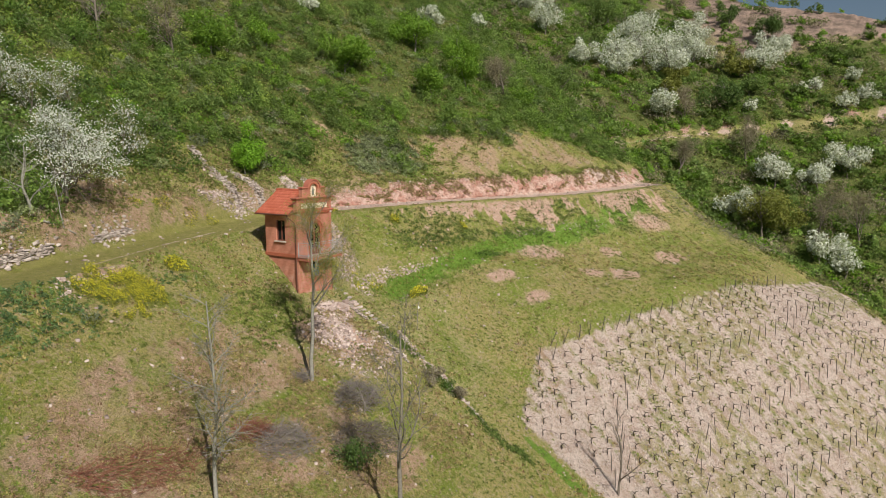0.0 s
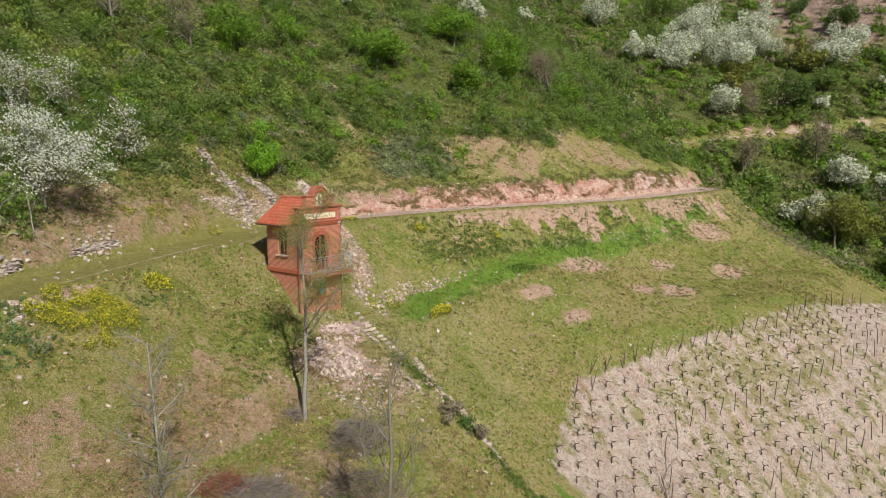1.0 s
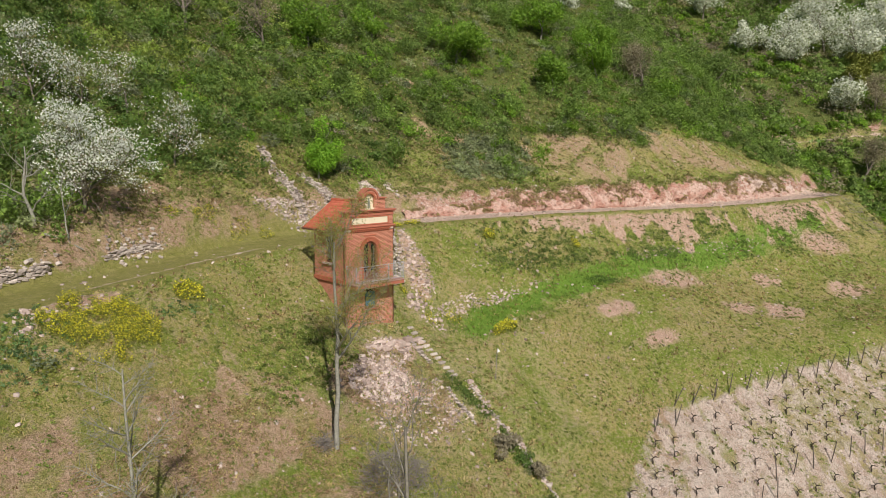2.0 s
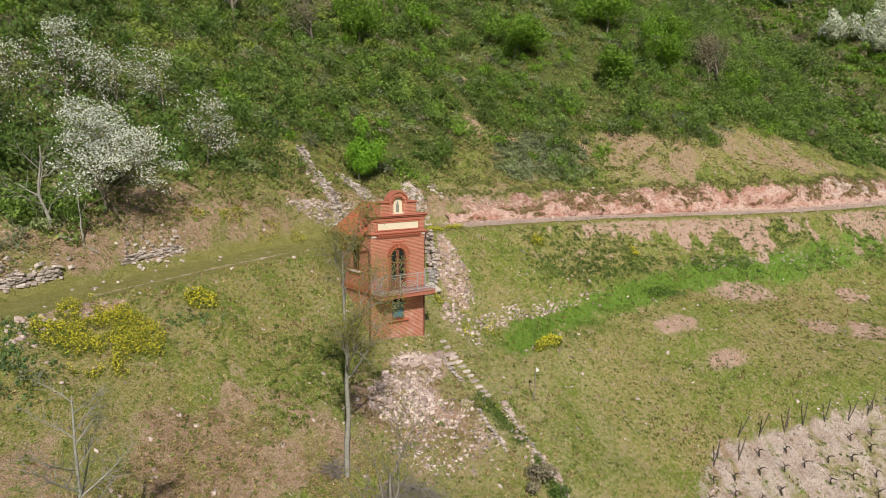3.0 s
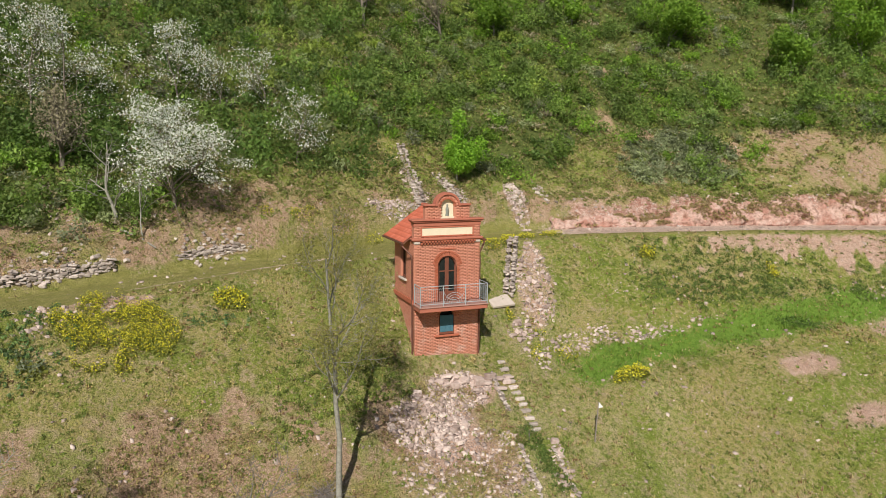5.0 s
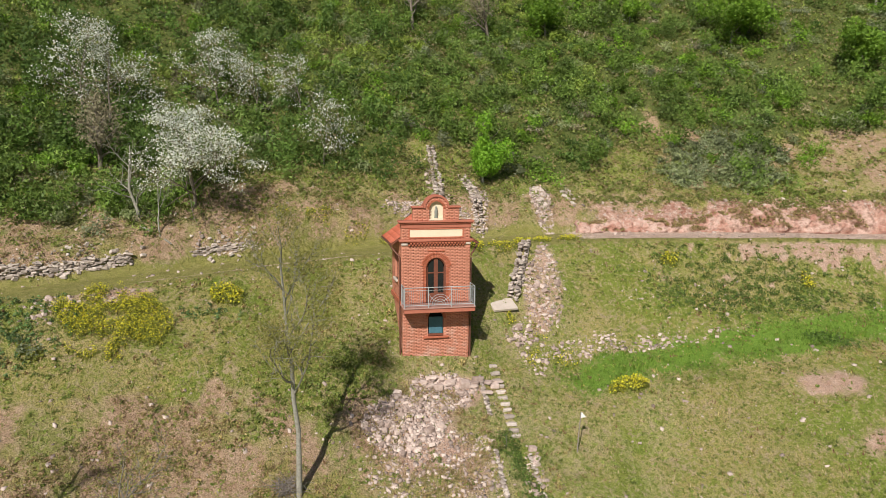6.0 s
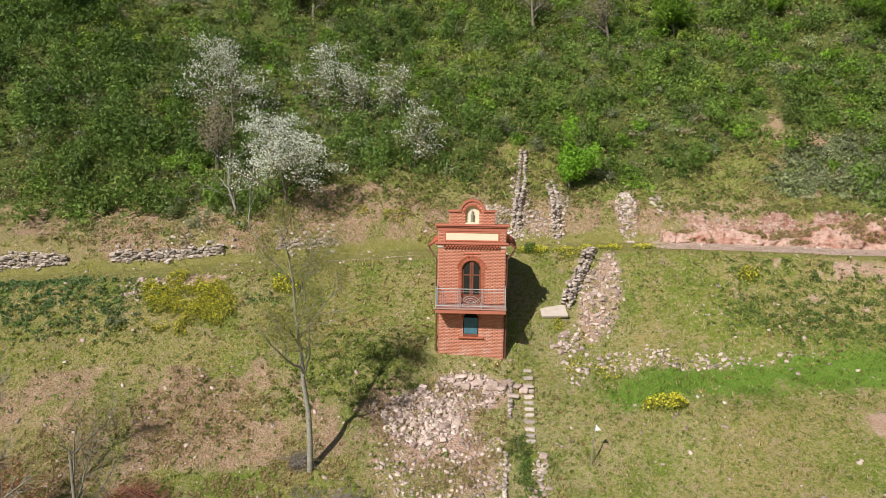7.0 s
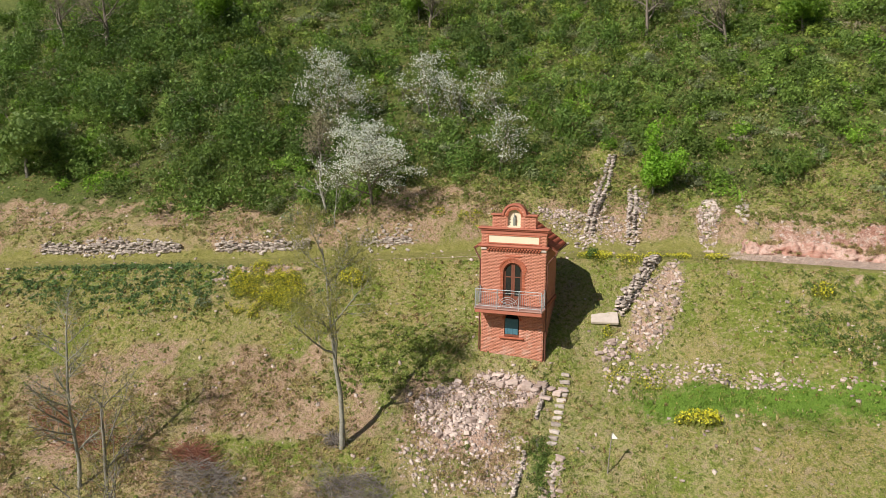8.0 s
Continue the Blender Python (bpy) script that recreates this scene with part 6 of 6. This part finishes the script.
def scrub(name, label, x, y, wide, tall, leaves, leaf, mat, seed, tone=None, z=None):
    """Many bushes joined: each with uneven lobes and leaves of its own."""
    rng = np.random.RandomState(seed)
    shapes = [clump_points(np.random.RandomState(seed + 1 + i), leaves, 0.5, 0.5, 0.5, 4 + i % 4, 0.5) for i in range(8)]
    z = height(x, y) if z is None else z
    cs, ts, ws, vs = [], [], [], []
    tone = rng.rand(len(x)) if tone is None else tone
    for k in range(len(x)):
        m = min(leaves, max(20, int(leaves * min(1.0, (wide[k] * tall[k]) / (np.mean(wide) * np.mean(tall)) * 0.8))))
        pick = rng.permutation(leaves)[:m]
        shape, way = shapes[rng.randint(8)]
        p, w = shape[pick], way[pick]
        a = rng.uniform(0, 6.28)
        c, s = math.cos(a), math.sin(a)
        q = np.stack([(c * p[:, 0] - s * p[:, 1]) * wide[k] + x[k], (s * p[:, 0] + c * p[:, 1]) * wide[k] + y[k], p[:, 2] * tall[k]], -1)
        # follow the slope under the bush
        q[:, 2] += z[k] + (q[:, 1] - y[k]) * 0.3 - min(0.2, 0.12 * tall[k])
        cs.append(q)
        ws.append(np.stack([c * w[:, 0] - s * w[:, 1], s * w[:, 0] + c * w[:, 1], w[:, 2]], -1))
        ts.append(np.full(m, tone[k]))
        vs.append(np.full(m, rng.uniform(-0.8, 0.8)))
    cs, ts = np.concatenate(cs), np.concatenate(ts)
    v, f = leaf_arrays(cs, leaf * rng.uniform(0.6, 1.35, len(cs)), rng, 1.7, np.concatenate(ws), 0.75, 3)
    ob = new(name, mesh_of(name, v, f, mat, attrs={"tone": np.repeat(ts, 3), "plant": np.repeat(np.concatenate(vs), 3)}))
    return tagged(ob, label, "scrub", kind="stuff")


def wood_share(k):
    def share(x, y):
        z = zones(x, y)
        dim = ramp(6 - x, 0, 12) * ramp(y, 14, 20) * (k < 9)
        return (1 - 0.35 * dim) * z["wood"] * ramp(fbm(x, y, 7, 70 + k), 0.32 + 0.01 * k, 0.46 + 0.01 * k) * (beyond(x, y) < 8)
    return share


rng = np.random.RandomState(500)
x, y = scatter_xy(rng, 2400, -70, 92, 6, 50, wood_share(0))
scrub("green_scrub", "dense green bramble and thorn scrub on the hillside", x, y, rng.uniform(1.4, 3.4, len(x)), rng.uniform(1.4, 3.6, len(x)), 400, 0.17, LEAF_SCRUB, 501)
x, y = scatter_xy(rng, 1300, -70, 92, 6, 50, wood_share(3))
scrub("fresh_scrub", "fresh green low bushes on the hillside", x, y, rng.uniform(1.0, 2.8, len(x)), rng.uniform(0.9, 2.4, len(x)), 330, 0.15, LEAF_BRIGHT, 502)
x, y = scatter_xy(rng, 1500, -70, 92, 6, 50, wood_share(5))
scrub("grey_scrub", "grey-green low bushes on the hillside", x, y, rng.uniform(1.0, 2.4, len(x)), rng.uniform(0.8, 1.8, len(x)), 300, 0.13, LEAF_GREY, 503)
x, y = scatter_xy(rng, 420, 50, 76, -6, 12, lambda x, y: zones(x, y)["wood"] * (across(x, y) > 4.5))
scrub("rim_scrub", "green scrub on the shoulder above the end of the track", x, y, rng.uniform(1.0, 2.4, len(x)), rng.uniform(0.7, 1.8, len(x)), 200, 0.17, LEAF_SCRUB, 509)
x, y = scatter_xy(rng, 330, 18, 31, 8.5, 18, lambda x, y: blob(x, y, 25.0, 13.4, 4.6, 3.0, -25))
scrub("mixed_scrub", "dense grey-green scrub between bare slopes above the rock face", x, y, rng.uniform(0.9, 2.0, len(x)), rng.uniform(0.6, 1.4, len(x)), 200, 0.14, LEAF_GREY, 507)
x, y = scatter_xy(rng, 500, -60, 20, 22, 46, lambda x, y: zones(x, y)["wood"] * ramp(fbm(x, y, 6, 79), 0.42, 0.54))
scrub("young_scrub", "yellow-green young bushes high on the hillside", x, y, rng.uniform(1.2, 3.0, len(x)), rng.uniform(0.8, 2.2, len(x)), 260, 0.17, LEAF_YOUNG, 508)
x, y = scatter_xy(rng, 600, -70, 92, 8, 50, wood_share(9))
scrub("dark_scrub", "dark evergreen bushes on the hillside", x, y, rng.uniform(1.2, 2.8, len(x)), rng.uniform(0.8, 1.9, len(x)), 320, 0.16, LEAF_DARK, 504)
x, y = scatter_xy(rng, 1000, -62, 16, 13, 46, lambda x, y: zones(x, y)["wood"] * ramp(8 - x, 0, 12) * (1 - 0.75 * ramp(y, 21, 30)) * ramp(fbm(x, y, 8, 78), 0.3, 0.44))
scrub("shady_scrub", "tall dark green thorn scrub on the hillside", x, y, rng.uniform(1.8, 3.8, len(x)), rng.uniform(2.2, 4.8, len(x)), 320, 0.19, LEAF_DARK, 506)
x, y = scatter_xy(rng, 800, -70, 92, 6, 50, wood_share(9))
scrub("bare_scrub", "leafless brown bushes on the hillside", x, y, rng.uniform(0.9, 2.0, len(x)), rng.uniform(0.7, 1.4, len(x)), 200, 0.13, BROWN_BUSH, 505)


def far_share(k):
    def share(x, y):
        z = zones(x, y)
        n, zr = far_up(x, y)
        return (beyond(x, y) > 1) * ramp(np.abs(n), 1.5, 2.6) * (1 - 0.85 * z["scree"]) * ramp(fbm(x, y, 11, 80 + k), 0.27, 0.40)
    return share


x, y = scatter_xy(rng, 3200, 62, 170, -70, 90, far_share(0))
scrub("far_woods", "green woods on the slope across the gully", x, y, rng.uniform(2.0, 4.6, len(x)), rng.uniform(1.2, 3.6, len(x)), 160, 0.36, LEAF_SCRUB, 511)
x, y = scatter_xy(rng, 2200, 62, 180, -70, 90, far_share(2))
scrub("far_bushes", "fresh green bushes on the slope across the gully", x, y, rng.uniform(1.6, 3.4, len(x)), rng.uniform(1.0, 2.4, len(x)), 140, 0.31, LEAF_BRIGHT, 512)
x, y = scatter_xy(rng, 1500, 62, 180, -70, 90, far_share(4))
scrub("far_brown_woods", "leafless grey-brown woods on the slope across the gully", x, y, rng.uniform(2.0, 4.4, len(x)), rng.uniform(1.6, 4.0, len(x)), 150, 0.25, BROWN_BUSH, 513)

# small plants on the open slopes
def weeds_share(x, y):
    z = zones(x, y)
    d = across(x, y)
    return (1 - z["track"]) * (1 - z["vine"]) * (beyond(x, y) < 1) * (0.42 + 0.58 * ramp(fbm(x, y, 3.2, 91), 0.46, 0.58)) * (d < 10)


x, y = scatter_xy(rng, 30000, -44, 62, -22, 18, weeds_share)
scrub("low_weeds", "low green weeds in the grass", x, y, rng.uniform(0.15, 0.5, len(x)), rng.uniform(0.06, 0.22, len(x)), 18, 0.062, LEAF_WEED, 521)
x, y = scatter_xy(rng, 15000, -44, 62, -22, 18, lambda x, y: weeds_share(x, y) * ramp(fbm(x, y, 5, 95), 0.45, 0.6))
scrub("dry_weeds", "dry brown weeds in the grass", x, y, rng.uniform(0.15, 0.5, len(x)), rng.uniform(0.08, 0.24, len(x)), 20, 0.07, GRASS_DRY, 522)
def herb_patches(*ovals):
    return lambda x, y: np.maximum.reduce([blob(x, y, *o) for o in ovals])


x, y = scatter_xy(rng, 6500, -32, 2, -9, 4, herb_patches((-24.5, -2.2, 7.0, 2.3, 14), (-18.2, -1.9, 0.6, 0.4), (-11, 1.0, 1.6, 0.5)))
scrub("blue_green_herbs", "blue-green herbs on the slope below the track", x, y, rng.uniform(0.25, 0.6, len(x)), rng.uniform(0.2, 0.45, len(x)), 28, 0.075, LEAF_TEAL, 525)
x, y = scatter_xy(rng, 2200, -11, 0, -6, 2, herb_patches((-5.6, -1.5, 2.9, 1.6, 12), (-8.3, -3.6, 0.9, 0.7), (-3.2, -0.9, 0.8, 0.5)))
scrub("shade_herbs", "lush green herbs in the shade of the tree", x, y, rng.uniform(0.2, 0.6, len(x)), rng.uniform(0.1, 0.28, len(x)), 26, 0.08, LEAF_WEED, 526)
def bank_share(x, y):
    d = across(x, y)
    band = ramp(-d, 2.4, 3.0) * (1 - ramp(-d, 6.0, 7.4)) * ramp(x, 12, 16) * (1 - ramp(x, 56, 60))
    core = np.maximum.reduce([blob(x, y, 18.6, 2.3, 5.0, 2.4, -20), blob(x, y, 51.2, -5.6, 3.2, 1.2, -20), blob(x, y, 36.0, -1.6, 5.0, 1.4, -20)])
    return band * (1 - zones(x, y)["rubble"]) * np.maximum(core, 0.6 * ramp(fbm(x, y, 2.6, 96), 0.46, 0.58))


x, y = scatter_xy(rng, 26000, 11, 60, -12, 7, bank_share)
scrub("bank_scrub", "dense dark green herbs on the bank below the track", x, y, rng.uniform(0.25, 0.7, len(x)), rng.uniform(0.15, 0.42, len(x)), 36, 0.06, LEAF_HERB, 523)
x, y = scatter_xy(rng, 46000, 9, 62, -5, 14, lambda x, y: np.exp(-((across(x, y) - 3.35 + 0.9 * (vnoise(x, y, 2.0, 97) - 0.5)) / 0.3) ** 2) * ramp(x, 11, 15))
scrub("bank_lip", "olive green tufts and weeds hanging over the rock face", x, y, rng.uniform(0.25, 0.7, len(x)), rng.uniform(0.12, 0.35, len(x)), 22, 0.09, LEAF_GREEN_MIX, 528)
x, u = rng.uniform(13, 59, 5200), rng.uniform(0.15, 1.0, 5200) ** 0.7
keep = fbm(x, 3 * u, 1.7, 94, 3) + 0.16 * (u - 0.6) > 0.525
on_face = rock_points(x[keep], u[keep])[0]
x, y = on_face[:, 0], on_face[:, 1] - 0.03
scrub("face_weeds", "dry brown tufts growing on the rock face", x, y, rng.uniform(0.15, 0.5, len(x)), rng.uniform(0.1, 0.32, len(x)), 22, 0.06, LEAF_BROWN_MIX, 531, z=on_face[:, 2])
x, y = scatter_xy(rng, 12000, -40, 2, -14, -1.5, lambda x, y: ramp(fbm(x, y, 2.4, 98, 3), 0.44, 0.56) * ramp(-across(x, y), 6.5, 9.5))
scrub("brown_weeds", "withered olive-brown weeds on bare reddish soil", x, y, rng.uniform(0.2, 0.6, len(x)), rng.uniform(0.12, 0.34, len(x)), 28, 0.055, LEAF_BROWN_MIX, 529)
x, y = scatter_xy(rng, 26000, -44, 24, -4, 20, lambda x, y: (across(x, y) > 2.6) * (across(x, y) < 13) * (1 - zones(x, y)["wood"]) * ramp(fbm(x, y, 2.0, 99, 3), 0.36, 0.54))
half = rng.rand(len(x)) < 0.5
scrub("bank_weeds", "olive green weeds on the bank above the track", x[half], y[half], rng.uniform(0.25, 0.8, half.sum()), rng.uniform(0.15, 0.45, half.sum()), 24, 0.075, LEAF_GREEN_MIX, 530)
scrub("dry_bank_weeds", "dry brown weeds on the bank above the track", x[~half], y[~half], rng.uniform(0.2, 0.6, (~half).sum()), rng.uniform(0.12, 0.4, (~half).sum()), 24, 0.06, LEAF_BROWN_MIX, 534)

x, y = scatter_xy(rng, 5000, 0.5, 5, -17, -4, lambda x, y: np.exp(-((x - np.interp(-y, [4, 7, 10, 13, 17], [2.4, 3.2, 3.0, 2.6, 3.6])) / 0.35) ** 2) * ramp(fbm(x, y, 1.2, 93), 0.35, 0.5))
scrub("ditch_herbs", "dark green herbs and brambles along the old wall", x, y, rng.uniform(0.25, 0.7, len(x)), rng.uniform(0.15, 0.4, len(x)), 30, 0.06, LEAF_HERB, 535)
x, y = scatter_xy(rng, 7000, 54, 120, -45, 52, lambda x, y: (beyond(x, y) > -3) * ramp(np.abs(far_up(x, y)[0]), 1.1, 1.8) * (1 - zones(x, y)["scree"]))
scrub("gully_herbs", "low green undergrowth on the slopes of the gully", x, y, rng.uniform(0.8, 2.2, len(x)), rng.uniform(0.3, 1.0, len(x)), 20, 0.26, LEAF_GREEN_MIX, 536)

x, y = scatter_xy(rng, 4200, 2, 60, -40, -10, lambda x, y: ramp(in_vineyard(x, y), -1, 1) * ramp(fbm(x, y, 4.5, 21) * 0.6 + 0.4 * fbm(x, y, 1.3, 27, 3), 0.46, 0.58))
scrub("vineyard_weeds", "green weeds between the vine rows", x, y, rng.uniform(0.2, 0.55, len(x)), rng.uniform(0.03, 0.10, len(x)), 16, 0.08, LEAF_WEED, 527)

x, y = scatter_xy(rng, 15000, -62, 80, 8, 46, lambda x, y: (across(x, y) > 4) * (beyond(x, y) < 6) * (1 - zones(x, y)["bare"]))
scrub("hill_herbs", "low mixed green and olive herbs between the bushes", x, y, rng.uniform(0.5, 1.4, len(x)), rng.uniform(0.25, 0.9, len(x)), 24, 0.18, LEAF_GREEN_MIX, 524)


def tufts(name, label, x, y, tall, blades, mat, seed, width=0.016):
    """Tufts of grass blades, joined."""
    rng = np.random.RandomState(seed)
    n = len(x)
    z = height(x, y)
    px = np.repeat(x, blades) + rng.normal(size=n * blades) * 0.07
    py = np.repeat(y, blades) + rng.normal(size=n * blades) * 0.07
    pz = np.repeat(z, blades) - 0.03
    h = np.repeat(tall, blades) * rng.uniform(0.5, 1.2, n * blades)
    a, lean = rng.uniform(0, 6.28, n * blades), rng.uniform(0.1, 0.9, n * blades) * h
    w = width * rng.uniform(0.7, 1.5, n * blades)
    b = a + 1.57
    v = np.stack([np.stack([px - w * np.cos(b), py - w * np.sin(b), pz], -1), np.stack([px + w * np.cos(b), py + w * np.sin(b), pz], -1),
                  np.stack([px + lean * np.cos(a), py + lean * np.sin(a), pz + h], -1)], 1).reshape(-1, 3)
    f = np.arange(3 * n * blades).reshape(-1, 3)
    ob = new(name, mesh_of(name, v, f, mat, attrs={"tone": np.repeat(np.clip(ramp(fbm(x, y, 5.0, 1, 5), 0.38, 0.62) + rng.uniform(-0.25, 0.25, n), 0, 1), 3 * blades)}))
    return tagged(ob, label, "grass", kind="stuff")


def grass_share(x, y):
    z = zones(x, y)
    return (1 - z["track"]) * (1 - z["vine"]) * (1 - 0.7 * z["bare"]) * (1 - z["rubble"]) * (1 - z["cut"]) * (1 - 0.6 * z["lush"]) * (beyond(x, y) < 2) * (1 - 0.7 * z["wood"])


x, y = scatter_xy(rng, 60000, -44, 64, -24, 20, grass_share)
tufts("meadow_grass", "uneven olive-green meadow grass", x, y, rng.uniform(0.05, 0.16, len(x)), 3, GRASS_BLADE, 531, 0.03)
x, y = scatter_xy(rng, 26000, -44, 64, -24, 20, lambda x, y: grass_share(x, y) * ramp(fbm(x, y, 6, 99), 0.42, 0.6))
tufts("dry_grass", "pale dry grass tufts", x, y, rng.uniform(0.08, 0.24, len(x)), 4, GRASS_DRY, 532, 0.035)
x, y = scatter_xy(rng, 60000, -36, 54, -12, 14, lambda x, y: zones(x, y)["lush"])
tufts("lush_grass", "bright green lush grass strip", x, y, rng.uniform(0.12, 0.28, len(x)), 4, GRASS_LUSH, 533, 0.022)
